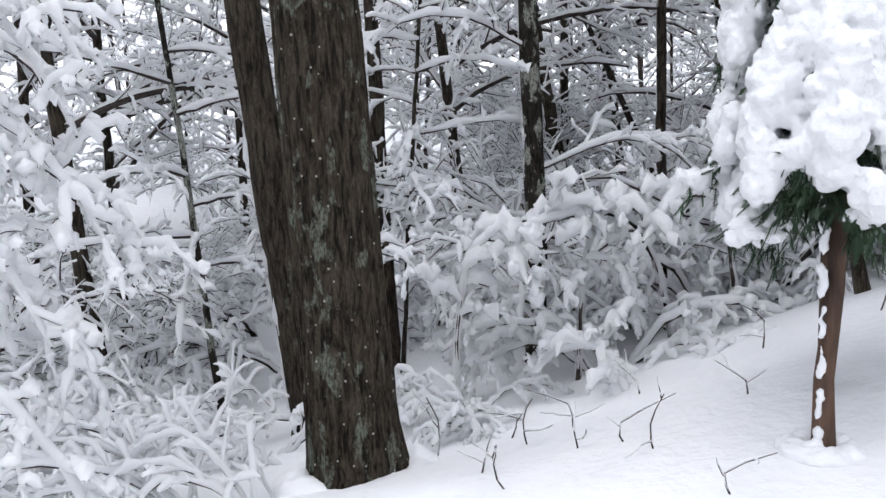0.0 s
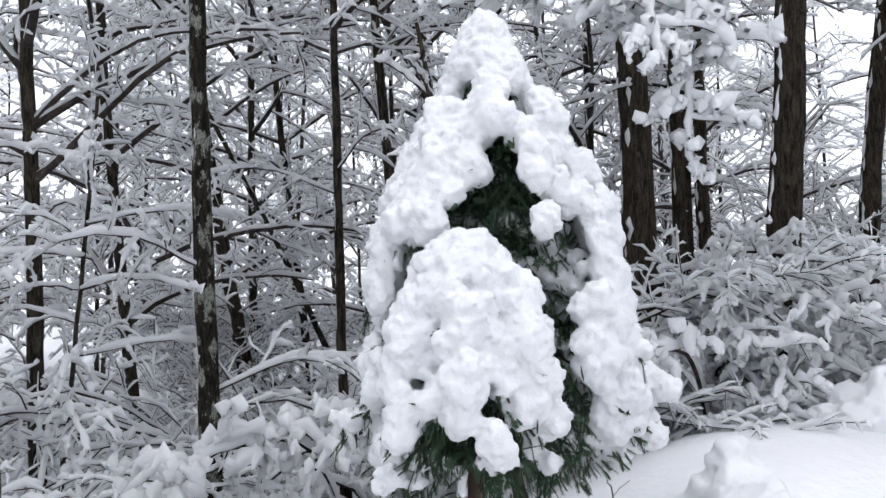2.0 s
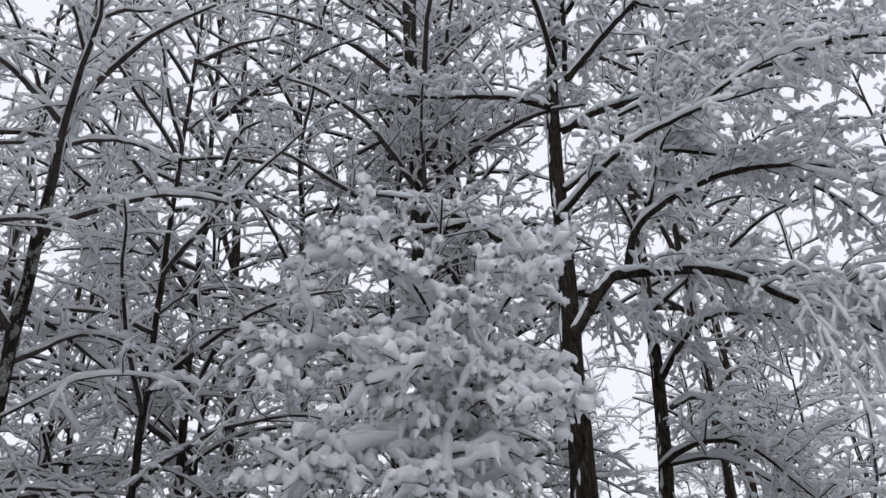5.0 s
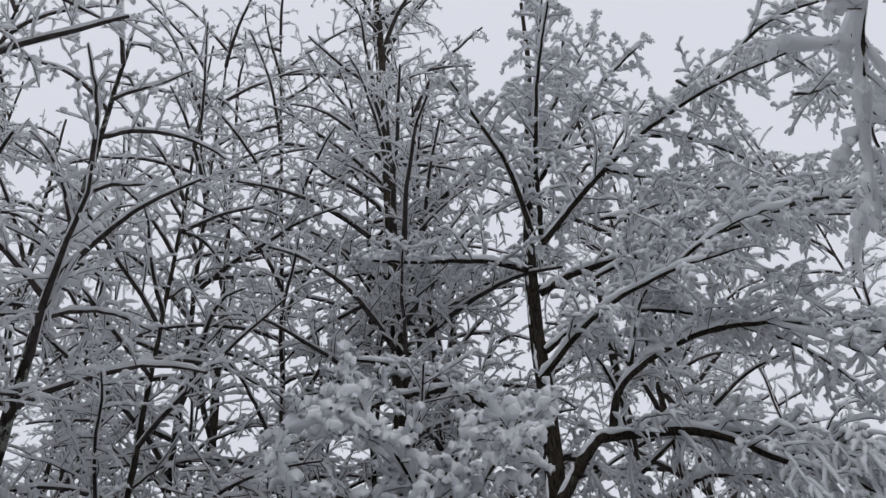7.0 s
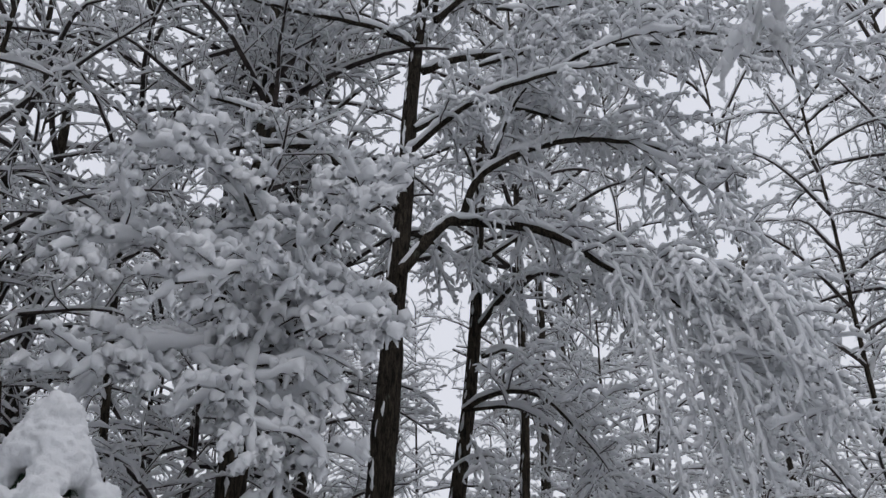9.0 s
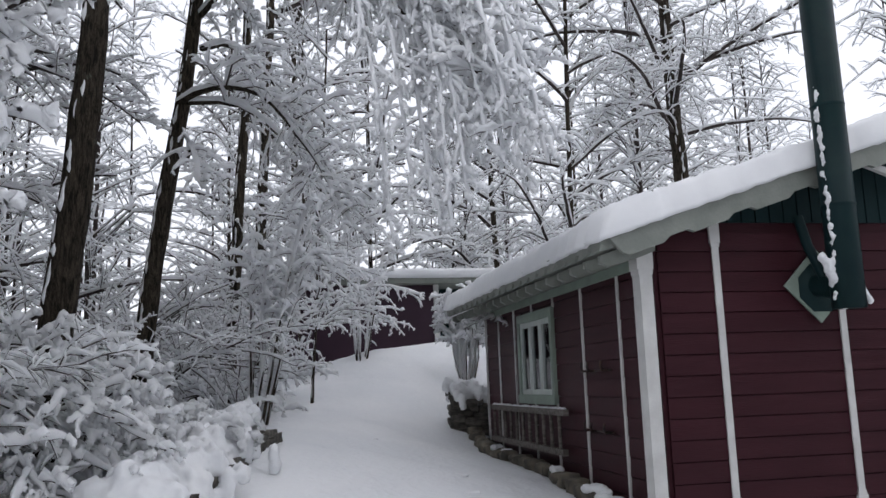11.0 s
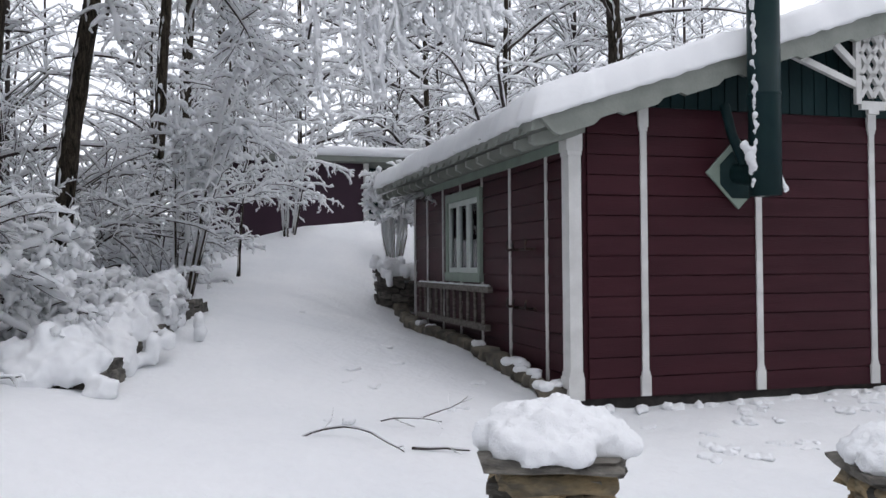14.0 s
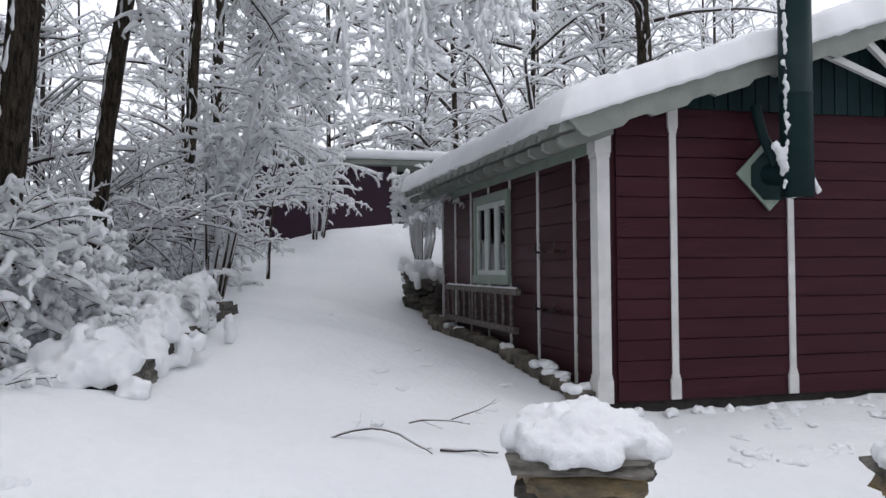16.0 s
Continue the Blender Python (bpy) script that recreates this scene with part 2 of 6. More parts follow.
    def mesh(self, name, mat, smooth=True):
        me = bpy.data.meshes.new(name)
        v, f = np.concatenate(self.v), np.concatenate(self.f)
        me.vertices.add(len(v))
        me.vertices.foreach_set("co", v.ravel())
        me.loops.add(f.size)
        me.loops.foreach_set("vertex_index", f.ravel())
        me.polygons.add(len(f))
        me.polygons.foreach_set("loop_start", np.arange(len(f)) * 4)
        me.polygons.foreach_set("use_smooth", np.full(len(f), smooth))
        me.update(calc_edges=True)
        me.validate()
        me.materials.append(mat)
        return me


def put(name, q, mat, parent=None, smooth=True, label="", m=None):
    """One mesh object out of Quads, under a thing or on its own."""
    ob = new(name, q.mesh(name, mat, smooth))
    if parent is not None:
        ob.parent = parent
    if m is not None:
        ob.matrix_basis = m
    if label:
        tagged(ob, label)
    return ob


def part(name, bm, mat, parent=None, label="", smooth=False):
    me = bpy.data.meshes.new(name)
    bm.to_mesh(me)
    bm.free()
    me.materials.append(mat)
    for p in me.polygons:
        p.use_smooth = smooth
    ob = new(name, me)
    if parent is not None:
        ob.parent = parent
    if label:
        tagged(ob, label)
    return ob


def slab(lo, hi, bevel=0.0, m=None):
    """A bmesh box, with worn edges where bevel is given."""
    bm = bmesh.new()
    bmesh.ops.create_cube(bm, size=1.0)
    for v in bm.verts:
        v.co = Vector([lo[i] + (hi[i] - lo[i]) * (v.co[i] + 0.5) for i in range(3)])
    if bevel:
        bmesh.ops.bevel(bm, geom=list(bm.edges), offset=bevel, segments=2, affect="EDGES", profile=0.5)
    if m is not None:
        bmesh.ops.transform(bm, matrix=m, verts=bm.verts)
    return bm


def outline_slab(points, y0, y1):
    """A board cut to an outline in x, z, from y0 to y1."""
    bm = bmesh.new()
    a = [bm.verts.new((x, y0, z)) for x, z in points]
    b = [bm.verts.new((x, y1, z)) for x, z in points]
    bm.faces.new(a)
    bm.faces.new(b[::-1])
    for i in range(len(a)):
        j = (i + 1) % len(a)
        bm.faces.new((a[j], a[i], b[i], b[j]))
    bmesh.ops.recalc_face_normals(bm, faces=bm.faces)
    return bm


def thing(name, label, category, m=None, group="", kind=""):
    ob = tagged(new(name), label, category, group, kind)
    if m is not None:
        ob.matrix_basis = m
    return ob


CLOTS = {}


def clot_texture(size):
    """Cloud noise of one grain size, for the clotted surface of wet snow."""
    if size not in CLOTS:
        t = bpy.data.textures.new("snow_clots", "CLOUDS")
        t.noise_scale, t.noise_depth = size, 2
        CLOTS[size] = t
    return CLOTS[size]


def lumps(name, balls, voxel, mat, parent=None, m=None, label="", wobble=0.25, seed=0, smooth_steps=2, clots=0.03, grain=((0.055, 1.0), (0.022, 0.45))):
    """Snow heaped from overlapping rough balls (x, y, z, rx, ry, rz), fused into one skin."""
    rs = np.random.RandomState(seed)
    q = Quads()
    nu, nv = 10, 6
    u = np.arange(nu) * 2 * np.pi / nu
    w = np.linspace(0.02, np.pi - 0.02, nv + 1)
    sphere = np.array([[(np.sin(b) * np.cos(a), np.sin(b) * np.sin(a), np.cos(b)) for a in u] for b in w]).reshape(-1, 3)
    i, j = np.meshgrid(np.arange(nv), np.arange(nu), indexing="ij")
    p, r = (i * nu + j).ravel(), (i * nu + (j + 1) % nu).ravel()
    faces = np.concatenate([np.stack([p, p + nu, r + nu, r], 1)])
    for x, y, z, rx, ry, rz in balls:
        k = 1 + wobble * (rs.rand(len(sphere), 1) - 0.5)
        q.add(sphere * k * (rx, ry, rz) + (x, y, z), faces)
    ob = put(name, q, mat, parent, True, label, m)
    rm = ob.modifiers.new("fuse", "REMESH")
    rm.mode, rm.voxel_size, rm.use_smooth_shade = "VOXEL", voxel, True
    if smooth_steps and clots:
        sm = ob.modifiers.new("settle", "SMOOTH")
        sm.factor, sm.iterations = 0.5, smooth_steps
    for size, share in grain:
        dm = ob.modifiers.new("clots", "DISPLACE")
        dm.texture, dm.strength, dm.mid_level, dm.texture_coords = clot_texture(size), clots * share, 0.5, "LOCAL"
    return ob


# ---- ground ----
BUMPS = [(0, 8, 4, -0.336), (-4, 9, 6, -1.479), (3.4, 4.2, 1.6, 0.543), (7, 6, 3, 0.422), (11, 6, 4, 0.456), (17, 8.5, 5, 1.174), (17, 13, 5, 0.154),
         (8, 0, 4, -0.251), (2, 0, 4, -0.111), (1.2, 3.0, 1.6, 0.13), (22, 2, 8, 1.024), (10, 14, 6, 0.558), (13, 4, 3, -0.739), (18.5, 8.2, 3.5, 0.45)]


def ground(x, y):
    z = 0.42
    for a, b, s, k in BUMPS:
        z = z + k * np.exp(-((x - a) ** 2 + (y - b) ** 2) / s ** 2)
    # the hillside that closes the valley all round
    return z + 4.5 * np.clip((np.sqrt((x - 8.0) ** 2 + (y - 3.0) ** 2) - 15.0) / 60.0, 0, 2.5)


def fields(x, y):
    """Small drifts and dimples on the snow."""
    return (0.030 * np.sin(2.1 * x + 1.3 * np.sin(1.1 * y)) * np.sin(1.7 * y + 0.9 * np.sin(1.4 * x)) + 0.012 * np.sin(6.3 * x + 2 * np.sin(3 * y)) * np.sin(5.1 * y + 1.5 * np.sin(4 * x))
            + 0.009 * np.sin(17 * x + 3 * np.sin(7 * y)) * np.sin(15 * y + 3 * np.sin(9 * x)))


def build_ground():
    core = np.arange(-9, 24.01, 0.13)
    far = np.array([1, 2.5, 5, 9, 15, 25, 45, 80, 150, 300, 600, 1200, 2500])
    xs = np.concatenate([core[0] - far[::-1], core, core[-1] + far])
    ys = np.concatenate([-7 - far[::-1], np.arange(-7, 20.01, 0.13), 20.01 + far])
    gx, gy = np.meshgrid(xs, ys, indexing="ij")
    gz = ground(gx, gy) + fields(gx, gy) * (np.hypot(gx - 6, gy - 6) < 20)
    q = Quads()
    nx, ny = gx.shape
    i, j = np.meshgrid(np.arange(nx - 1), np.arange(ny - 1), indexing="ij")
    p = (i * ny + j).ravel()
    q.add(np.stack([gx, gy, gz], -1).reshape(-1, 3), np.stack([p, p + ny, p + ny + 1, p + 1], 1))
    tagged(put("ground", q, GROUND_SNOW), "deep fresh white snow over sloping woodland ground", "snow ground", kind="structure")


build_ground()


# ---- trees under snow ----
def unit(v):
    return v / (np.linalg.norm(v) + 1e-9)


def resample(paths, m):
    """Paths (n, k, 3) or values (n, k), read at m even steps."""
    k = paths.shape[1]
    x = np.linspace(0, k - 1, m)
    i = np.minimum(x.astype(int), k - 2)
    f = (x - i).reshape((1, m) + (1,) * (paths.ndim - 2))
    return paths[:, i] * (1 - f) + paths[:, i + 1] * f


def spline(points, step):
    """A smooth line through a few points."""
    p = np.asarray(points, float)
    if len(p) < 3:
        p = np.array([p[0], (p[0] + p[-1]) / 2, p[-1]])
    ext = np.concatenate([[2 * p[0] - p[1]], p, [2 * p[-1] - p[-2]]])
    out = []
    for i in range(len(p) - 1):
        a, b, c, d = ext[i:i + 4]
        m = max(2, int(np.linalg.norm(c - b) / step))
        t = (np.arange(m) / m)[:, None]
        out.append(0.5 * (2 * b + (c - a) * t + (2 * a - 5 * b + 4 * c - d) * t ** 2 + (3 * b - a - 3 * c + d) * t ** 3))
    return np.concatenate(out + [p[-1:]])


class Growth:
    """Bark and snow of one plant. detail: 0 for plants close by, 1 for the wood, 2 for the far wood."""

    def __init__(self, seed, snow=0.03, fine=1.0, detail=0):
        self.r = np.random.RandomState(seed)
        self.wood, self.twigs, self.snow = Quads(), Quads(), Quads()
        self.depth, self.fine, self.detail = snow, fine, detail
        self.cling, self.pad = 0.30, 1.0

    def cover(self, paths, rad, amount, sides, wide=1.0):
        """Snow lying along branches: thick where they lie level, thin where they stand or hang steeply."""
        n, k, _ = paths.shape
        d = np.gradient(paths, axis=1)
        d /= np.linalg.norm(d, axis=2)[..., None] + 1e-9
        flat = np.sqrt(np.clip(1 - d[..., 2] ** 2, 0, 1))
        heap = 0.4 + 1.15 * self.r.rand(n, k) ** 1.2
        if k > 8:
            heap[:, 1:-1] = (heap[:, :-2] + 2 * heap[:, 1:-1] + heap[:, 2:]) / 4
        s = self.depth * amount * (self.cling + (1 - self.cling) * flat ** 1.5) * heap
        s[:, -1] *= 0.35
        s[:, 0] *= 0.5
        mid = paths + self.r.normal(0, 1, (n, k, 3)) * (s * 0.10)[..., None]
        mid[..., 2] += rad * 0.6 + s * 0.45
        self.snow.tubes(mid, np.minimum(rad * 0.9, s * 1.5) + s * 0.50 * wide, s * 0.58 + rad * 0.25, sides)

    def limb(self, path, r0, r1, level, snow=1.0, spread=1.0, droop=0.25, thick=False, count=None, size=None, start=0.15):
        """A branch along a given line, with side shoots."""
        path = spline(path, 0.10 if self.detail == 0 else 0.2)[None]
        path[:, 1:-1] += self.r.normal(0, 0.004, path[:, 1:-1].shape)
        rad = np.linspace(r0, r1, path.shape[1])[None]
        (self.wood if thick else self.twigs).tubes(path, rad, rad, 8 if r0 > 0.03 else 5)
        self.cover(path, rad, snow * (1.35 if thick else 1.0), 6 if self.detail < 2 else 4)
        if level > 0:
            self.shoots(path, level, snow, spread, droop, count, size, start)

    def shoots(self, paths, level, snow, spread, droop, count=None, size=None, start=0.15):
        """Side shoots on both sides of many branches, and theirs in turn: each one a smooth arc that sags under its load."""
        r = self.r
        n0, k, _ = paths.shape
        total = np.linalg.norm(np.diff(paths, axis=1), axis=2).sum(axis=1)
        n = count or max(3, int(round(total.mean() * (8 if level > 1 else 11) * self.fine)))
        size = total * 0.36 if size is None else np.full(n0, size)
        t = start + (1 - start) * (np.arange(n) + r.rand(n0, n) * 0.8) / n
        x = t * (k - 1)
        a = np.minimum(x.astype(int), k - 2)
        row = np.arange(n0)[:, None]
        p0, p1 = paths[row, a], paths[row, a + 1]
        p = (p0 + (p1 - p0) * (x - a)[..., None]).reshape(-1, 3)
        d = (p1 - p0).reshape(-1, 3)
        d /= np.linalg.norm(d, axis=1)[:, None] + 1e-9
        side = np.cross(d, (0, 0, 1)) + (1e-3, 0, 0)
        side /= np.linalg.norm(side, axis=1)[:, None]
        nrm = np.cross(side, d)
        m = n0 * n
        sign = np.tile(np.where(np.arange(n) % 2, 1.0, -1.0), n0)
        roll = r.normal(0.2, 0.75, m)
        lat = side * (sign * np.cos(roll))[:, None] + nrm * np.sin(roll)[:, None]
        ang = np.radians(r.uniform(32, 88, m)) * spread
        d = d * np.cos(ang)[:, None] + lat * np.sin(ang)[:, None]
        length = (size[:, None] * r.uniform(0.5, 1.1, (n0, n)) * (1.15 - 0.62 * t)).ravel()
        kk = ((8, 6), (6, 4), (5, 3))[self.detail][0 if level > 1 else 1]
        bend = r.normal(0, 0.6, (m, 3))
        pts = [p]
        for i in range(kk - 1):
            u = (i + 0.5) / (kk - 1)
            d = d + bend * (1 - 1.2 * u) / (kk - 1) + r.normal(0, 0.15, (m, 3))
            d[:, 2] -= droop * 5.0 * u / (kk - 1)
            d /= np.linalg.norm(d, axis=1)[:, None] + 1e-9
            p = p + d * (length / (kk - 1))[:, None]
            pts.append(p)
        pts = np.stack(pts, 1)
        r0 = 0.0024 + (0.0045 if level <= 1 else 0.0075) * length
        rad = r0[:, None] * np.linspace(1, 0.4, kk)
        bare = pts if self.detail == 0 else resample(pts, max(2, (kk + 1) // 2 + (level > 1)))
        br = rad if self.detail == 0 else resample(rad, bare.shape[1])
        self.twigs.tubes(bare, br, br, 3 if level <= 1 else 4 if self.detail < 2 else 3)
        self.cover(pts, rad, snow * 1.0, (5, 4, 3)[self.detail], self.pad if level <= 1 else 1.0)
        if level > 1:
            self.shoots(pts, level - 1, snow, spread, droop)

    def trunk(self, path, r0, r1, sides=12, plaster=None, flare=0.35):
        """The stem: an uneven column with a root flare, and snow driven onto its weather side."""
        path = spline(path, 0.25)
        seg = np.concatenate([[0], np.cumsum(np.linalg.norm(np.diff(path, axis=0), axis=1))])
        m = max(8, int(seg[-1] / 0.25))
        u = np.linspace(0, seg[-1], m)
        line = np.stack([np.interp(u, seg, path[:, c]) for c in range(3)], 1)
        line[1:] += np.cumsum(self.r.normal(0, 0.012, (m - 1, 3)) * (1, 1, 0), axis=0) * 0.5
        rad = r0 + (r1 - r0) * (u / seg[-1]) ** 0.8
        rad = rad * (1 + flare * np.exp(-u / 0.25)) * (1 + self.r.normal(0, 0.025, m))
        self.wood.tube(line, rad, sides=sides, up=(0, 1, 0))
        if plaster is not None:
            way = unit(np.array([*plaster, 0.0]))
            u2 = np.arange(0, seg[-1] * 0.8, 0.07)
            fine_line = np.stack([np.interp(u2, u, line[:, c]) for c in range(3)], 1)
            fr = np.interp(u2, u, rad)
            a = 0
            while a < len(u2) - 5:
                b = min(len(u2), a + self.r.randint(3, 8))
                if self.r.rand() < 0.85:
                    k = b - a
                    turn = self.r.normal(0, 0.28)
                    w2 = np.array([way[0] * math.cos(turn) - way[1] * math.sin(turn), way[0] * math.sin(turn) + way[1] * math.cos(turn), 0])
                    w = np.clip(fr[a:b], 0, 0.12) * self.r.uniform(0.08, 0.34, k)
                    w[0] *= 0.2
                    w[-1] *= 0.2
                    sec = fine_line[a:b] + w2 * (fr[a:b] * 0.95)[:, None] + self.r.normal(0, 0.05, (k, 3)) * fr[a:b, None] * (1, 1, 0)
                    self.snow.tube(sec, w, w * 0.8, 5)
                a = b - 1
        return line, rad

    def finish(self, name, label, category, group="", bark=None, m=None, load=None):
        ob = thing(name, label, category, m, group)
        if self.wood.n:
            put("trunk", self.wood, bark or BARK, ob)
        if self.twigs.n:
            tagged(put("crown", self.twigs, TWIG, ob), kind="stuff")
        if self.snow.n:
            tagged(put("snow_load", self.snow, load or BRIGHTENED_SNOW, ob, True, "thick white snow lying along the branches"), kind="stuff")
        return ob


WEATHER = (-0.98, -0.08)


def forest_tree(seed, x, y, slope, r, height=16.0, snow=0.037, first=0.14, limbs=24, bark=None, plaster=True, level=2, reach=2.9, sides=12,
                name="tree", label="bare deciduous tree with dark bark and snow-laden branches", fine=0.70, droop=0.16, rise=1.0, detail=1, low=3):
    """A tall bare tree: trunk on its lean, limbs that climb in a fan and then bow outwards, snow on every twig."""
    g = Growth(seed, snow, fine, detail)
    g.pad = 1.35
    z = float(ground(x, y))
    base = np.array([x, y, z - 0.15])
    if height > 8:
        height, limbs = height * 1.15, int(limbs * 1.12)
    pts = [base]
    for i in range(1, 7):
        h = height * i / 6
        bend = 1.0 if h < 5 else 5 / h + (1 - 5 / h) * 0.35
        pts.append(base + (slope[0] * h * bend, slope[1] * h * bend, h))
    line, rad = g.trunk(pts, r, max(0.015, r * 0.18), sides, WEATHER if plaster else None)
    for i in range(limbs):
        t = first + (0.97 - first) * ((i + g.r.rand()) / limbs) ** 1.2
        a = int(t * (len(line) - 1))
        az = i * 2.4 + g.r.normal(0, 0.5)
        up = rise * g.r.uniform(0.35, 1.7) * (0.45 + 0.85 * t)
        d = unit(np.array([np.cos(az), np.sin(az), up]))
        length = reach * g.r.uniform(0.65, 1.25) * (1.2 - 0.6 * t)
        bend = g.r.normal(0, 0.09, 3)
        p = line[a]
        path = [p]
        for k in range(6):
            d = unit(d + bend * (1 - 0.35 * k) + g.r.normal(0, 0.06, 3) + np.array([0, 0, -0.05 * up - 0.035 * (1 + k * 0.6)]))
            p = p + d * length / 6
            path.append(p)
        r0 = min(r * 0.5, 0.012 + 0.013 * length)
        g.limb(path, r0, r0 * 0.3, level, 1.0, 1.0, droop, start=0.15)
    # thin sagging sprays low on the stem
    for i in range(low if height > 8 else 0):
        a = int((0.05 + max(0.06, first - 0.05) * (i + g.r.rand()) / low) * (len(line) - 1))
        az = i * 2.4 + g.r.normal(0, 0.6)
        e = np.array([np.cos(az), np.sin(az), 0.0]) * g.r.uniform(0.9, 1.8)
        p = line[a]
        g.limb([p, p + e * 0.4 + (0, 0, 0.25), p + e * 0.8 + (0, 0, 0.2), p + e * 1.05 - (0, 0, 0.1)], 0.012, 0.004, level, 1.0, 1.0, droop * 1.6, start=0.2)
    return g.finish(name, label, "tree", "woodland trees", bark)


def shrub(seed, stems=9, length=1.8, snow=0.045, droop=0.35, fine=0.95, spread=0.6, level=2, lean=(0, 0)):
    """Arching stems from one root, bowed down under snow."""
    g = Growth(seed, snow * 0.75, fine, 1)
    for i in range(stems):
        az = g.r.rand() * 2 * np.pi
        d = unit(np.array([np.cos(az) * spread + lean[0], np.sin(az) * spread + lean[1], 1.0]))
        n = 12
        L = length * g.r.uniform(0.6, 1.15)
        p = np.array([0.12 * np.cos(az), 0.12 * np.sin(az), -0.08])
        path = [p]
        for k in range(n):
            flat = unit(np.array([d[0], d[1], 0]))
            d = unit(d + g.r.normal(0, 0.07, 3) + flat * 0.10 + np.array([0, 0, -droop * 0.12 * (1 + 0.22 * k)]))
            p = p + d * L / n
            path.append(p)
        g.limb(path, 0.008 + 0.005 * L, 0.004, level, 1.0, 1.0, droop, start=0.3)
    return g


# ---- the woods ----
# the great trunk beside the clearing
def great_trunk():
    ob = thing("large_tree", "massive tree trunk with furrowed brown bark and grey-green lichen", "tree")
    nz, na = 240, 96
    z = np.linspace(-0.55, 7.0, nz)
    a = np.arange(na) * 2 * np.pi / na
    A, Z = np.meshgrid(a, z)
    rad = 0.222 - 0.011 * Z + 0.09 * np.exp(-(Z + 0.35) / 0.16) * (1 + 0.6 * np.sin(3 * A + 0.7)) * (Z < 1.2)
    ridge = np.zeros_like(rad)
    for k, (f, s) in enumerate(((17, 0.5), (29, 0.9), (43, 1.4))):
        ridge += np.abs(np.sin(f * A / 2 + 1.6 * np.sin(Z * s * 2.3 + k) + 0.8 * np.sin(Z * 5.1 * s + 2 * k + np.sin(3 * A)))) / (k + 1)
    cross = 0.4 * np.maximum(0, np.sin(Z * 23 + 4 * np.sin(9 * A) + 3 * np.sin(5 * A + Z)))
    rad = rad + 0.013 * (ridge - 1.1) - 0.007 * cross
    x = -0.50 - 0.028 * (Z + 0.25) + rad * np.cos(A)
    y = 3.95 + rad * np.sin(A)
    q = Quads()
    i, j = np.meshgrid(np.arange(nz - 1), np.arange(na), indexing="ij")
    p, r = (i * na + j).ravel(), (i * na + (j + 1) % na).ravel()
    q.add(np.stack([x, y, Z], -1).reshape(-1, 3), np.stack([p, r, r + na, p + na], 1))
    put("trunk", q, GREAT_BARK, ob)
    heap = [(-0.50 + 0.30 * math.cos(k * 0.55), 3.93 + 0.30 * math.sin(k * 0.55), -0.24 + 0.03 * math.sin(k * 2.1), 0.13 + 0.03 * math.sin(k), 0.12, 0.09) for k in range(12)]
    lumps("snow_collar", heap, 0.02, SNOW, ob, label="snow heaped round the trunk foot")
    return ob


great_trunk()

# trees that stand where the walk shows them: place, lean, girth
forest_tree(11, -1.02, 5.90, (-0.088, -0.017), 0.155, 15, first=0.42, limbs=16, sides=16)
forest_tree(12, 0.74, 7.16, (0.004, 0.0), 0.108, 12.0, bark=LICHEN_BARK, first=0.42, limbs=20, sides=14, name="lichen_tree", label="slender dark trunk patched with pale lichen and driven snow", reach=2.0, snow=0.05)
forest_tree(13, -3.16, 7.35, (-0.060, -0.027), 0.088, 12, limbs=20, first=0.2)
forest_tree(14, -2.08, 7.21, (-0.056, -0.017), 0.036, 7, limbs=18, first=0.22, bark=LICHEN_BARK, reach=1.3, rise=0.3, droop=0.4, snow=0.045)
forest_tree(15, -4.06, 10.22, (0.0, 0.0), 0.07, 13)
forest_tree(16, -3.03, 12.6, (0.0, 0.0), 0.065, 13)
forest_tree(17, -5.43, 10.7, (0.05, 0.02), 0.08, 13)
forest_tree(18, -0.62, 8.48, (-0.027, 0.0), 0.09, 14, first=0.25, limbs=26)
forest_tree(19, -0.49, 7.49, (0.09, 0.0), 0.024, 4.6, limbs=18, first=0.3, reach=1.5, rise=0.25, droop=0.5, snow=0.05)
forest_tree(20, 1.88, 12.9, (-0.15, 0.018), 0.13, 15)
forest_tree(21, 1.97, 13.9, (0.02, 0.0), 0.08, 15)
forest_tree(22, 2.91, 13.7, (-0.10, 0.02), 0.075, 15)
forest_tree(23, 5.05, 7.35, (0.0, 0.0), 0.20, 17, first=0.36, limbs=26, sides=16)
forest_tree(24, 6.04, 8.12, (0.02, -0.02), 0.095, 14, first=0.3)
forest_tree(25, 5.23, 8.65, (0.02, -0.01), 0.062, 13)
forest_tree(26, 4.88, 12.1, (-0.09, 0.03), 0.15, 17)
forest_tree(27, 5.67, 8.22, (-0.01, 0.01), 0.125, 18, first=0.4, limbs=30)
forest_tree(28, 0.28, 11.0, (-0.08, 0.0), 0.085, 14)
forest_tree(29, 17.3, 2.2, (-0.01, 0.03), 0.21, 14, first=0.3, reach=3.4, limbs=30, rise=0.8)
forest_tree(30, 5.0, 8.9, (-0.12, 0.04), 0.068, 16, first=0.35, limbs=26)
forest_tree(31, 2.74, 5.42, (-0.156, 0.072), 0.045, 3.6, limbs=8, first=0.5, reach=0.9)
forest_tree(32, 3.3, 9.6, (-0.05, 0.02), 0.08, 16, first=0.3, limbs=28)
forest_tree(33, 2.2, 8.6, (0.02, 0.02), 0.06, 14, first=0.3, limbs=26)
forest_tree(34, 7.2, 9.2, (0.03, -0.01), 0.11, 16, first=0.3, limbs=26)
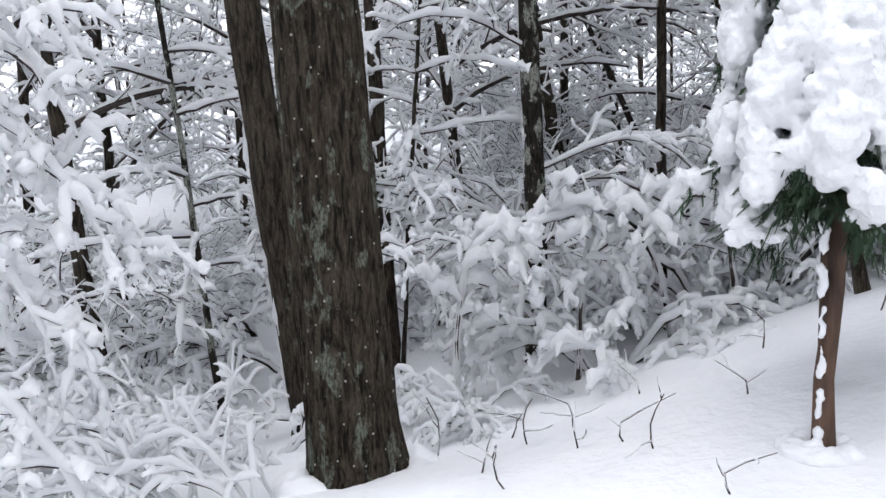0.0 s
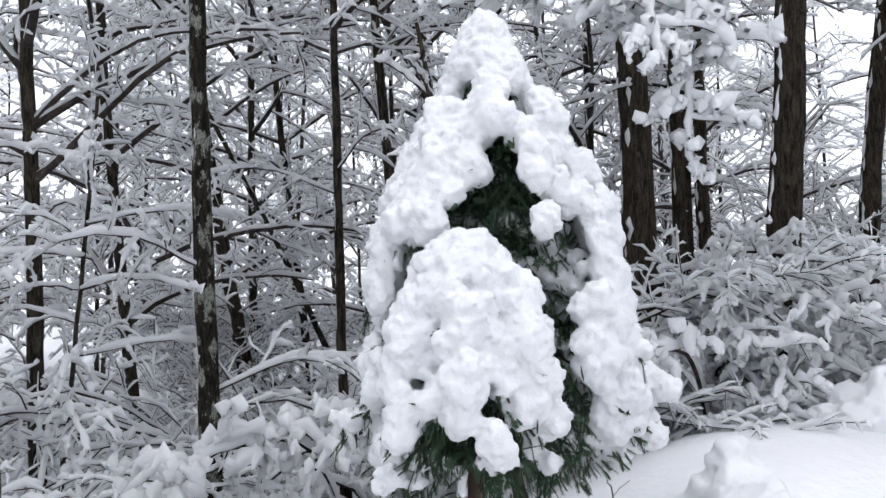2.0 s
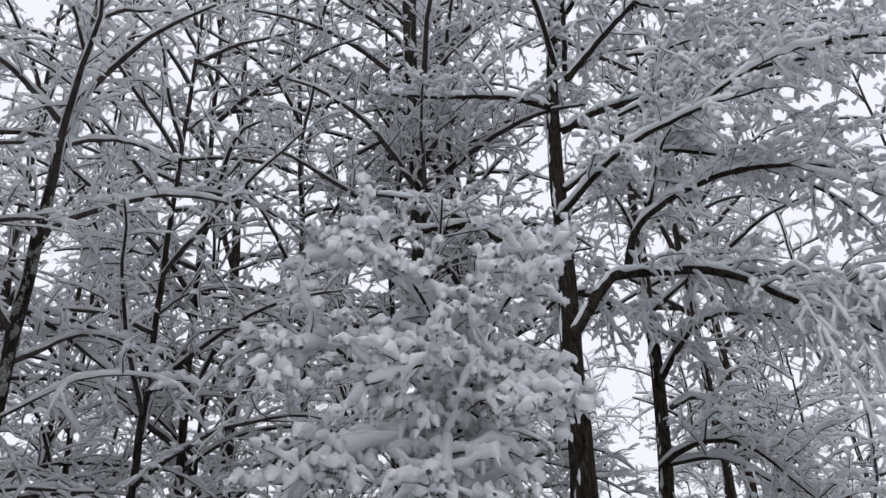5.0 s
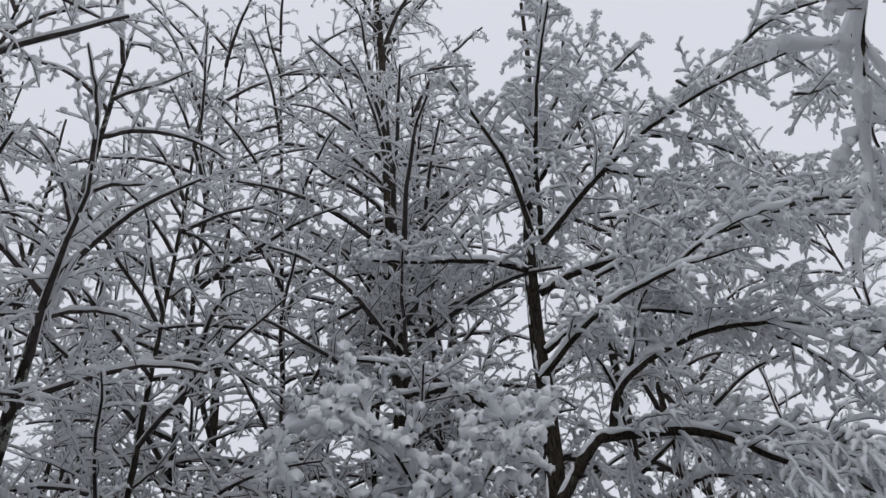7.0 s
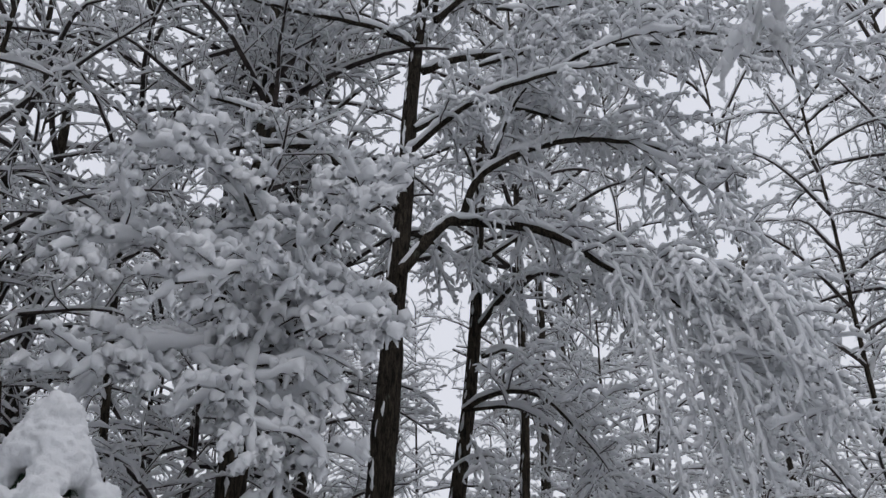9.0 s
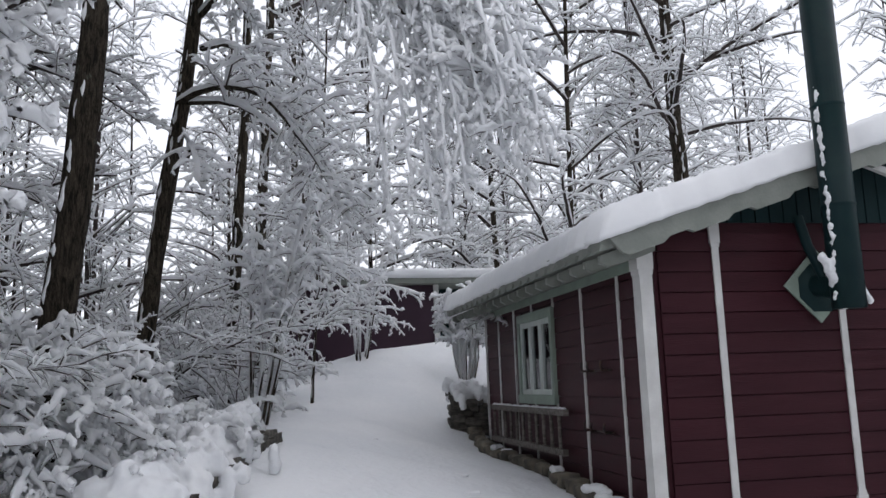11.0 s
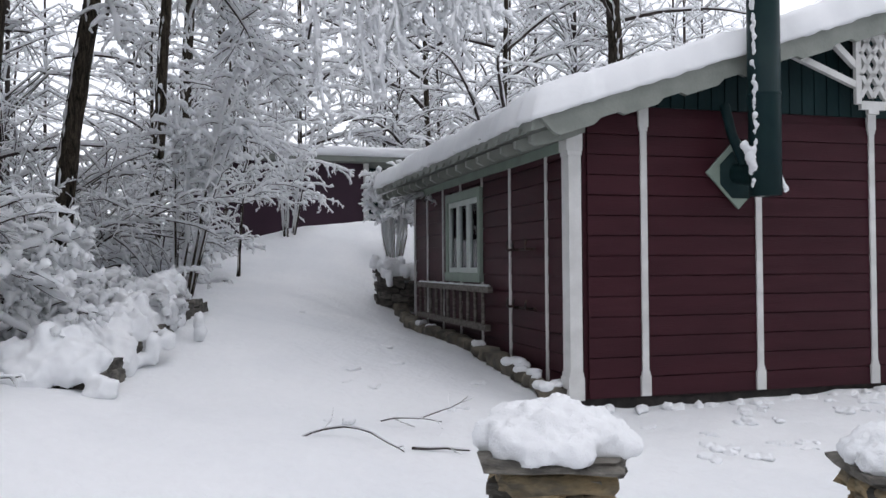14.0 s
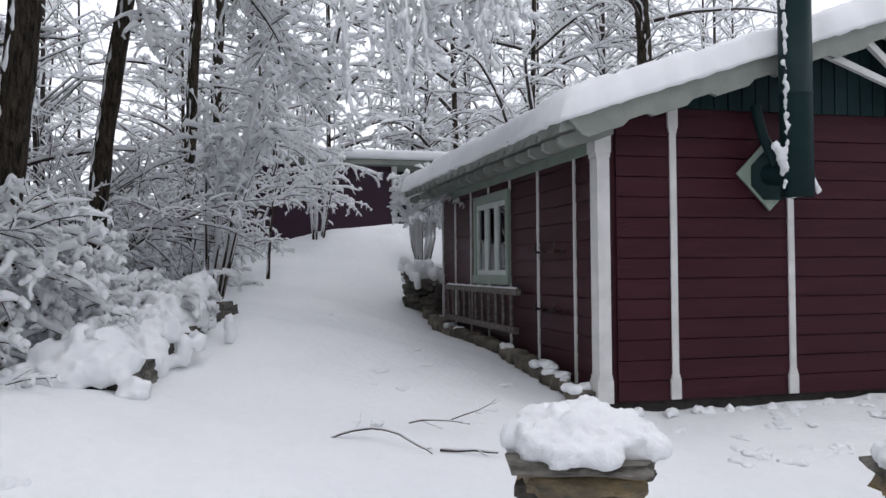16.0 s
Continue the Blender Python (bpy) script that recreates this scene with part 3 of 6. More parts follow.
forest_tree(36, 10.4, 8.0, (0.03, -0.05), 0.10, 15, first=0.4, limbs=18, reach=3.6)
forest_tree(37, 12.6, 9.2, (0.02, -0.05), 0.12, 16, first=0.4, limbs=18, reach=3.8)
forest_tree(38, 12.0, 7.6, (0.02, -0.05), 0.026, 6.5, first=0.2, limbs=26, reach=2.0, rise=0.6, droop=0.3, snow=0.05)
forest_tree(39, 14.2, 9.4, (0.0, -0.04), 0.03, 7.5, first=0.15, limbs=28, reach=2.2, rise=0.6, droop=0.3, snow=0.05)


def leaning_pole():
    g = Growth(40, 0.02)
    g.limb([(3.3, 12.6, 0.2), (2.2, 12.3, 2.6), (1.2, 12.2, 4.6)], 0.05, 0.03, 1, thick=True, count=6, size=0.7)
    g.finish("leaning_sapling", "thin dead sapling leaning against the trees", "tree")


leaning_pole()


def oak():
    """The spreading tree over the clearing: long level limbs, each heaped with snow."""
    g = Growth(50, 0.052, 1.0)
    g.pad = 1.5
    line, rad = g.trunk([(5.92, 6.45, 0.7), (6.0, 6.1, 3.6), (6.08, 5.99, 5.77), (6.17, 5.91, 7.24), (6.24, 5.84, 8.87), (6.41, 5.66, 10.97), (6.61, 5.28, 13.4), (6.7, 5.1, 15.5)], 0.185, 0.03, 16, WEATHER)
    big = [
        ([(7.75, 4.3, 6.1), (8.0, 3.7, 6.0), (8.1, 3.1, 5.5), (8.1, 2.6, 4.7), (8.0, 2.3, 3.9)], 0.03, 0.008),
        ([(7.43, 4.88, 6.66), (7.9, 4.6, 6.6), (8.4, 4.1, 6.1), (8.7, 3.6, 5.3), (8.8, 3.2, 4.4)], 0.03, 0.008),
        ([(6.35, 5.6, 9.9), (6.1, 5.0, 11.5), (5.9, 4.2, 13.0), (5.8, 3.6, 14.0)], 0.04, 0.01),
        ([(6.5, 5.5, 11.8), (7.1, 5.0, 13.2), (7.6, 4.4, 14.4)], 0.04, 0.01),
        ([(6.3, 5.7, 9.4), (6.9, 6.0, 10.4), (7.6, 6.0, 11.2), (8.3, 5.8, 11.5)], 0.04, 0.01),
        ([(6.04, 5.95, 6.0), (6.4, 5.66, 6.62), (6.66, 5.53, 6.77), (7.43, 4.88, 6.66), (7.75, 4.3, 6.1), (7.85, 3.73, 5.6), (7.85, 3.2, 4.9), (7.75, 2.95, 3.9)], 0.075, 0.012),
        ([(6.67, 5.52, 6.81), (6.74, 5.28, 7.31), (7.07, 4.87, 7.62), (7.5, 4.4, 7.78), (7.9, 3.91, 7.7), (8.21, 3.28, 7.32), (8.3, 2.77, 6.84)], 0.05, 0.012),
        ([(6.85, 5.15, 7.55), (6.96, 4.85, 8.3), (7.15, 4.4, 8.79), (7.3, 3.97, 9.4)], 0.03, 0.010),
        ([(6.2, 5.85, 8.0), (6.66, 5.53, 8.42), (7.1, 5.15, 8.48), (7.64, 4.57, 8.21), (8.0, 4.0, 7.6)], 0.04, 0.010),
        ([(6.25, 5.75, 8.9), (6.67, 5.37, 9.16), (7.29, 4.72, 9.21), (7.76, 3.53, 8.92), (7.92, 2.64, 8.36), (7.9, 2.06, 7.77)], 0.05, 0.010),
        ([(6.35, 5.6, 9.73), (6.84, 5.01, 10.5), (7.37, 4.24, 11.17), (7.81, 3.18, 11.35), (8.1, 2.09, 11.05)], 0.05, 0.012),
        ([(6.09, 5.98, 6.88), (5.57, 6.18, 7.16), (4.95, 6.41, 7.56), (4.35, 6.68, 7.79), (3.93, 6.81, 7.8)], 0.05, 0.015),
        ([(5.06, 6.33, 7.43), (4.41, 6.65, 7.28), (3.82, 6.87, 6.88), (3.26, 7.02, 6.58)], 0.035, 0.012),
        ([(6.15, 5.78, 9.28), (5.6, 6.02, 9.41), (4.72, 6.45, 9.37), (4.05, 6.74, 9.37)], 0.04, 0.012),
        ([(6.3, 5.7, 9.9), (5.7, 5.3, 10.6), (5.0, 5.0, 10.9), (4.3, 4.6, 10.8)], 0.04, 0.012),
        ([(6.1, 5.9, 7.6), (6.3, 5.0, 8.0), (6.5, 4.1, 8.0), (6.6, 3.2, 7.7)], 0.04, 0.012),
        ([(6.4, 5.6, 10.8), (7.0, 4.6, 12.2), (7.4, 3.6, 12.8)], 0.04, 0.012),
        ([(6.4, 5.6, 10.6), (5.9, 4.6, 11.8), (5.4, 3.6, 12.2)], 0.04, 0.012),
        ([(6.1, 5.95, 6.6), (6.9, 6.3, 6.9), (7.9, 6.4, 6.8), (8.6, 6.2, 6.3)], 0.04, 0.012),
    ]
    big += [
        ([(7.5, 4.4, 7.78), (8.2, 4.3, 8.0), (8.9, 4.0, 7.6), (9.4, 3.7, 6.8)], 0.03, 0.008),
        ([(7.29, 4.72, 9.21), (8.1, 4.5, 9.5), (8.9, 4.2, 9.2), (9.5, 3.9, 8.4)], 0.03, 0.008),
        ([(7.37, 4.24, 11.17), (8.3, 4.0, 11.4), (9.2, 3.7, 11.0), (9.8, 3.4, 10.2)], 0.03, 0.008),
        ([(7.76, 3.53, 8.92), (8.4, 2.9, 9.1), (9.0, 2.2, 8.7), (9.3, 1.6, 8.0)], 0.03, 0.008),
        ([(7.81, 3.18, 11.35), (8.2, 2.3, 12.0), (8.6, 1.4, 11.8), (8.8, 0.7, 11.0)], 0.03, 0.008),
        ([(6.66, 5.53, 8.42), (7.4, 5.5, 8.9), (8.2, 5.3, 9.0), (9.0, 5.0, 8.5)], 0.03, 0.008),
        ([(6.5, 4.1, 8.0), (7.0, 3.4, 8.4), (7.3, 2.7, 8.3)], 0.025, 0.008),
        ([(7.9, 3.3, 5.0), (7.7, 2.9, 4.9), (7.4, 2.5, 4.4), (7.2, 2.3, 3.7)], 0.018, 0.006),
        ([(7.9, 3.9, 7.7), (8.1, 3.2, 6.9), (8.2, 2.7, 6.0), (8.1, 2.4, 5.2)], 0.02, 0.006),
    ]
    for k in range(9):
        p = np.array((7.0 + 0.28 * k, 4.6 - 0.38 * k + 0.4 * (k % 3), 9.0 + 0.9 * (k % 4)))
        e = np.array((0.9 + 0.1 * (k % 3), -0.9 + 0.35 * (k % 4), 0.5 - 0.2 * (k % 3)))
        big.append(([p - e * 0.5, p, p + e * 0.7 + (0, 0, 0.1), p + e * 1.4 - (0, 0, 0.35)], 0.022, 0.008))
    for path, a, b in big:
        g.limb(path, a, b, 2, 1.0, 1.0, 0.34, thick=True, size=0.95)
    # the hanging fronds over the path
    g.depth, g.fine, g.cling, g.pad = 0.050, 0.75, 0.65, 1.0
    for k in range(13):
        f = k / 12
        s = np.array((7.55 + 0.15 * (k % 3), 4.5 - 1.8 * f, 6.3 - 1.2 * f + 0.2 * (k % 2)))
        t = np.array((6.75 + 0.18 * (k % 5), 3.2 - 1.3 * f, 2.8 + 0.6 * f + 0.25 * (k * 5 % 3)))
        g.limb([s, s + (t - s) * (0.4, 0.4, 0.12) + (0, 0, 0.08), s + (t - s) * (0.78, 0.78, 0.5), t], 0.012, 0.004, 2, 1.0, 0.55, 0.30, size=0.5)
    g.finish("spreading_tree", "tall tree with long level limbs heaped with snow", "tree", load=SNOW)


oak()


def second_oak():
    g = Growth(51, 0.045, 1.0, 1)
    g.pad = 1.5
    g.trunk([(7.78, 7.2, 0.9), (7.9, 7.0, 3.2), (8.15, 6.75, 5.6), (8.3, 6.6, 8.0), (8.35, 6.5, 10.5)], 0.135, 0.05, 14, WEATHER)
    for path, a, b in [
        ([(8.03, 6.81, 5.08), (8.08, 6.3, 5.2), (8.27, 5.74, 5.05), (8.43, 5.18, 4.32), (8.53, 4.64, 3.34)], 0.04, 0.008),
        ([(8.03, 6.81, 5.08), (8.3, 6.1, 5.0), (8.6, 5.5, 4.4), (8.9, 5.0, 3.6)], 0.03, 0.008),
        ([(8.2, 6.68, 6.2), (8.19, 6.17, 6.55), (8.3, 5.71, 6.72), (8.7, 5.0, 6.4), (9.1, 4.4, 5.6)], 0.04, 0.008),
        ([(8.1, 6.7, 4.4), (7.6, 6.2, 4.3), (7.2, 5.7, 3.7)], 0.02, 0.006),
        ([(8.25, 6.6, 7.2), (8.8, 6.0, 7.7), (9.5, 5.5, 7.5), (10.1, 5.1, 6.8)], 0.035, 0.008),
        ([(8.2, 6.6, 5.8), (8.9, 6.7, 6.1), (9.7, 6.6, 5.8), (10.3, 6.4, 5.0)], 0.035, 0.008),
        ([(8.3, 6.6, 8.2), (7.6, 6.3, 8.7), (6.9, 6.2, 8.6)], 0.03, 0.008),
    ]:
        g.limb(path, a, b, 2, 1.0, 1.0, 0.3, thick=True)
    g.finish("tree", "dark tree with snow-bowed branches beside the path", "tree", "woodland trees")


second_oak()


def near_spray():
    """A close branch that reaches over the evergreen, its leaves held down by clotted snow."""
    g = Growth(52, 0.082, 1.0)
    g.pad = 1.35
    for path, a, b in [
        ([(4.75, 6.9, 4.3), (4.3, 5.6, 4.75), (3.85, 4.9, 4.75), (3.3, 4.5, 4.55), (2.7, 4.5, 4.25)], 0.030, 0.008),
        ([(4.2, 5.4, 4.75), (3.7, 5.0, 4.3), (3.4, 4.6, 3.7), (3.3, 4.3, 3.1)], 0.018, 0.006),
        ([(4.3, 5.6, 4.75), (4.2, 4.9, 4.7), (4.0, 4.3, 4.4), (3.8, 3.9, 3.9)], 0.02, 0.006),
        ([(4.2, 5.5, 4.75), (3.4, 5.4, 5.0), (2.7, 5.3, 4.9), (2.1, 5.1, 4.5)], 0.02, 0.006),
        ([(4.2, 5.5, 4.6), (3.4, 5.2, 4.2), (2.7, 5.0, 3.9), (2.3, 4.9, 3.6)], 0.02, 0.006),
        ([(4.4, 5.9, 4.9), (3.8, 5.4, 5.6), (3.1, 5.1, 5.8), (2.4, 4.9, 5.4)], 0.02, 0.006),
        ([(4.4, 5.9, 4.9), (4.4, 5.1, 5.5), (4.2, 4.4, 5.5), (3.8, 3.9, 5.0)], 0.02, 0.006),
        ([(4.1, 5.3, 4.7), (3.8, 4.9, 3.9), (3.7, 4.6, 3.2), (3.6, 4.5, 2.7)], 0.015, 0.006),
    ]:
        g.limb(path, a, b, 2, 1.0, 1.0, 0.30, thick=True, size=0.85)
    g.finish("overhanging_branch", "leafy branch bent low under clotted heavy snow", "branch", load=SNOW)


def overhead_spray():
    """Boughs that hang over the clearing from a tree behind it."""
    g = Growth(53, 0.085, 0.8)
    for path in [
        [(3.2, -2.4, 7.6), (3.7, -0.9, 7.3), (4.0, 0.2, 6.6), (4.15, 0.8, 5.7), (4.2, 1.1, 5.0)],
        [(3.6, -1.4, 7.4), (4.3, -0.6, 7.0), (4.8, 0.0, 6.0), (5.0, 0.3, 5.0)],
        [(3.4, -1.8, 7.5), (3.0, -0.5, 7.9), (2.9, 0.6, 7.6), (2.9, 1.3, 7.0)],
    ]:
        g.limb(path, 0.03, 0.008, 2, 1.0, 1.0, 0.45, thick=True, size=0.8)
    g.trunk([(2.8, -3.6, 0.0), (2.9, -3.3, 4.0), (3.2, -2.4, 7.6), (3.4, -2.2, 11.0)], 0.16, 0.06, 12)
    g.finish("tree", "tree behind the clearing with drooping snowy boughs", "tree", "woodland trees")


overhead_spray()
near_spray()


def low_sprays():
    """Long low branches that reach out beside the path, white along their tops."""
    g = Growth(54, 0.055, 0.8)
    g.pad = 1.3
    root = np.array((5.05, 7.2, 1.5))
    for k, tip in enumerate(((4.3, 4.75, 1.3), (4.9, 4.45, 1.45), (5.25, 4.3, 1.2), (4.55, 4.65, 0.95), (5.15, 4.35, 0.9), (4.3, 5.0, 1.6), (5.6, 4.6, 1.5), (5.9, 5.0, 1.7))):
        t = np.array(tip)
        s = root + (0.1 * (k % 3), 0, 0.2 * (k % 4) - 0.3)
        g.limb([s, s + (t - s) * 0.35 + (0, 0, 0.3), s + (t - s) * 0.7 + (0, 0, 0.22), t], 0.020, 0.006, 2, 1.0, 0.9, 0.25, size=0.7, start=0.3)
    g.finish("low_branch", "long low branches bowed beside the path under snow", "branch")


low_sprays()

# further trees, grown a few times and set out with turns
kinds = []
for k in range(5):
    kinds.append(forest_tree(70 + k, 40 + 6 * k, 42, (0.02, 0.01), 0.045 + 0.02 * (k % 3), 12, snow=0.05, limbs=26, fine=0.6, first=0.06, reach=2.8, sides=8, detail=2, low=2))
rw = np.random.RandomState(7)
spots = []
while len(spots) < 15:
    az, dist = rw.uniform(-0.85, 2.0), 10.5 + 20 * rw.rand() ** 1.3
    x, y = dist * math.sin(az) + 1.0, dist * math.cos(az)
    if x > 6.5 and y < 7.2 + (x - 6.5) * 0.55 and not (x > 19.5 and y < 5):
        continue
    if (13.5 < x < 25 and 5 < y < 13.5) or (7.5 < x < 16 and y < 13):
        continue
    if any((x - a) ** 2 + (y - b) ** 2 < 1.6 ** 2 for a, b in spots):
        continue
    spots.append((x, y))
spots += [(22, 14.6), (25.5, 11), (26, 7), (24, 3.6), (20, 15.8), (28, 13), (16.0, 4.4)]
for k, (x, y) in enumerate(spots):
    src = kinds[k % 5]
    s = rw.uniform(0.8, 1.25)
    turn = Matrix.Rotation(rw.uniform(0, 6.28), 4, "Z") @ Matrix.Rotation(radians(rw.uniform(-4, 4)), 4, "X")
    x0, y0 = 40 + 6 * (k % 5), 42
    z0 = float(ground(x0, y0))
    copy_thing(src, Matrix.Translation((x, y, float(ground(x, y)) - 0.1)) @ turn @ Matrix.Scale(s, 4) @ Matrix.Translation((-x0, -y0, -z0)))
# tall crowns over the upper house
for k, (x, y, s) in enumerate(((25.6, 14.2, 2.1), (27.5, 10.2, 2.0), (24.0, 16.5, 1.9))):
    x0 = 40 + 6 * k
    copy_thing(kinds[k], Matrix.Translation((x, y, float(ground(x, y)) - 0.1)) @ Matrix.Rotation(2.0 * k, 4, "Z") @ Matrix.Scale(s, 4) @ Matrix.Translation((-x0, -42, -float(ground(x0, 42)))))
for k in range(5):
    x0 = 40 + 6 * k
    kinds[k].matrix_basis = Matrix.Translation((-9 + 5 * k, 30 + 2 * (k % 2), float(ground(-9 + 5 * k, 30)))) @ Matrix.Translation((-x0, -42, -float(ground(x0, 42))))


def hedge_of_trees(rs, count, near, far, az0, az1, boughs, wood, snow, keep, stem=0.14, load=1.0):
    for k in range(count):
        az, d = rs.uniform(az0, az1), rs.uniform(near, far)
        x, y = d * math.sin(az), d * math.cos(az)
        if not keep(x, y):
            continue
        z = float(ground(x, y))
        h = rs.uniform(9, 17)
        wood.tube([(x, y, z - 0.3), (x + rs.normal(0, 0.3), y, z + h * 0.5), (x + rs.normal(0, 0.6), y, z + h)], (stem, stem * 0.65, stem * 0.15), sides=5)
        n = boughs
        t = rs.rand(n) ** 0.8
        a = rs.rand(n) * 6.28
        L = rs.uniform(0.9, 2.4, n) * (1.15 - 0.5 * t)
        p = np.stack([np.full(n, x), np.full(n, y), z + h * t], 1)
        e = np.stack([np.cos(a), np.sin(a), 0 * a], 1) * L[:, None]
        up = np.array((0, 0, 1.0))
        path = np.stack([p, p + e * 0.5 + up * (0.35 * L)[:, None], p + e + up * (rs.uniform(-0.2, 0.5, n) * L)[:, None]], 1)
        path[:, 1:] += rs.normal(0, 0.12, (n, 2, 3))
        wood.tubes(path - (0, 0, 0.04 * load), np.tile(np.array((0.02, 0.015, 0.008)) * load, (n, 1)), np.tile(np.array((0.02, 0.015, 0.008)) * load, (n, 1)), 3)
        snow.tubes(path, np.tile(np.array((0.03, 0.05, 0.02)) * load, (n, 1)) * rs.uniform(0.6, 1.4, (n, 1)), np.tile(np.array((0.03, 0.045, 0.02)) * load, (n, 1)), 3)
        # side twigs, each a short drooping sliver of snow
        for f in (0.25, 0.45, 0.6, 0.8, 0.95):
            at = path[:, 1] * (1 - abs(2 * f - 1)) + np.where(f < 0.5, path[:, 0], path[:, 2]) * abs(2 * f - 1)
            w = e * rs.uniform(0.05, 0.3, (n, 1)) + np.stack([-e[:, 1], e[:, 0], 0 * a], 1) * rs.uniform(-0.45, 0.45, (n, 1)) + up * rs.uniform(-0.35, 0.25, (n, 1))
            tw = np.stack([at, at + w * 0.55 + up * 0.05, at + w], 1)
            snow.tubes(tw, np.tile(np.array((0.015, 0.04, 0.012)) * load, (n, 1)) * rs.uniform(0.6, 1.4, (n, 1)), np.tile(np.array((0.015, 0.032, 0.012)) * load, (n, 1)), 3)


def far_woods():
    """The wood closing in behind: stems and snowy twigs too many to count, and unseen light-blocking trees."""
    rs = np.random.RandomState(21)
    wood, snow = Quads(), Quads()
    hedge_of_trees(rs, 85, 24, 55, -0.85, 2.1, 44, wood, snow, lambda x, y: not (13 < x < 26 and 4 < y < 14), 0.085)
    # added trees behind the camera, never in view, to hold skylight off the clearing
    hedge_of_trees(rs, 75, 7, 24, 2.3, 5.3, 32, wood, snow, lambda x, y: x < 5.0 or y < -6)
    hedge_of_trees(rs, 16, 15, 27, -0.85, 0.5, 80, wood, snow, lambda x, y: True, 0.05, 0.75)
    hedge_of_trees(rs, 30, 20, 38, 0.7, 2.0, 70, wood, snow, lambda x, y: not (13 < x < 26 and 4 < y < 14) and (x > 19.5 or y > 12), 0.07, 0.85)
    hedge_of_trees(rs, 8, 17, 28, 0.3, 0.75, 70, wood, snow, lambda x, y: not (13 < x < 26 and 4 < y < 14), 0.06, 0.75)
    ob = thing("far_woods", "dense far woodland white with snow, plus unseen trees added behind the camera", "woodland", kind="stuff")
    put("stems", wood, TWIG, ob)
    put("snowy_boughs", snow, BRIGHTENED_SNOW, ob)


far_woods()

# snow-bowed shrubs: clotted ones close by, finer ones further in, slim saplings between the trees
def shrub_lumpy(seed, stems, length, snow, droop):
    g = Growth(seed, snow * 0.82, 0.95)
    g.pad = 1.3
    for i in range(stems):
        az = i * 2.4 + g.r.normal(0, 0.4)
        d = unit(np.array([np.cos(az) * 0.6, np.sin(az) * 0.6, 1.0]))
        L = length * g.r.uniform(0.6, 1.1)
        p = np.array([0.1 * np.cos(az), 0.1 * np.sin(az), -0.08])
        path = [p]
        for k in range(12):
            flat = unit(np.array([d[0], d[1], 0]))
            d = unit(d + g.r.normal(0, 0.08, 3) + flat * 0.10 + np.array([0, 0, -droop * 0.12 * (1 + 0.22 * k)]))
            p = p + d * L / 12
            path.append(p)
        g.limb(path, 0.008 + 0.005 * L, 0.004, 2, 1.0, 1.0, droop, start=0.3, size=0.55)
    return g.finish("shrub", "leafless shrub bowed under clotted snow", "shrub", "snowy shrubs")


def scatter(sources, places, first=True):
    used = set()
    for k, (kind, x, y, s) in enumerate(places):
        m = Matrix.Translation((x, y, float(ground(x, y)))) @ Matrix.Rotation(k * 1.9, 4, "Z") @ Matrix.Scale(s, 4)
        if kind in used:
            copy_thing(sources[kind], m)
        else:
            used.add(kind)
            sources[kind].matrix_basis = m


scatter([shrub_lumpy(95, 8, 1.9, 0.075, 0.6), shrub_lumpy(96, 9, 1.5, 0.065, 0.5), shrub_lumpy(97, 6, 1.0, 0.055, 0.5)],
        [(0, 1.15, 6.0, 1.0), (1, 1.9, 6.6, 1.0), (0, 2.3, 7.2, 1.1), (2, 0.1, 5.2, 0.8), (2, -1.2, 5.0, 0.9), (2, -0.3, 4.9, 0.8), (2, -2.4, 4.6, 1.0), (1, -3.0, 5.6, 0.9), (0, 4.0, 6.3, 1.0),
         (1, 4.5, 5.7, 0.9), (2, 3.7, 5.3, 0.9), (2, 5.0, 5.4, 0.9), (2, 5.9, 5.6, 0.9), (0, 6.2, 6.2, 1.1), (1, 7.0, 6.5, 1.2), (0, 5.5, 6.0, 1.0), (2, 7.2, 6.1, 1.0)])
scatter([shrub(90 + k, stems=(9, 12, 8, 10)[k], length=(1.9, 1.5, 2.4, 1.2)[k], snow=(0.07, 0.06, 0.07, 0.055)[k], droop=(0.55, 0.45, 0.6, 0.4)[k]).finish("shrub", "leafless shrub bowed under heavy snow", "shrub", "snowy shrubs") for k in range(4)],
        [(3, -2.0, 5.6, 1.0), (2, -3.9, 7.4, 1.0), (0, -1.6, 8.6, 1.1), (1, -0.2, 9.6, 1.1), (0, 1.6, 9.2, 1.2), (2, 3.3, 9.2, 1.1), (1, 3.2, 7.2, 1.0), (2, 5.0, 6.6, 1.0), (0, 6.3, 7.5, 1.1), (2, 7.0, 8.6, 1.2),
         (1, 8.3, 8.6, 1.1), (0, 9.6, 8.9, 1.2), (1, 11.2, 9.0, 1.2), (0, 12.8, 10.6, 1.2), (3, 6.6, 6.1, 0.8), (2, -6.0, 9.0, 1.2), (0, -5.0, 8.0, 1.0), (1, -2.4, 10.5, 1.3), (2, 0.6, 11.6, 1.3), (0, 7.2, 10.4, 1.2)])
slim = [shrub(100 + k, stems=5, length=3.4 + 0.5 * k, snow=0.046, droop=0.22, fine=0.8, spread=0.3).finish("sapling", "slim sapling thicket with snow on every twig", "tree", "understory saplings") for k in range(3)]
rz = np.random.RandomState(17)
between = []
while len(between) < 20:
    az, d = rz.uniform(-0.75, 0.6), rz.uniform(7.5, 16)
    x, y = d * math.sin(az), d * math.cos(az)
    if x > 3.6 or any((x - b[1]) ** 2 + (y - b[2]) ** 2 < 1 for b in between):
        continue
    between.append((len(between) % 3, x, y, rz.uniform(0.8, 1.2)))
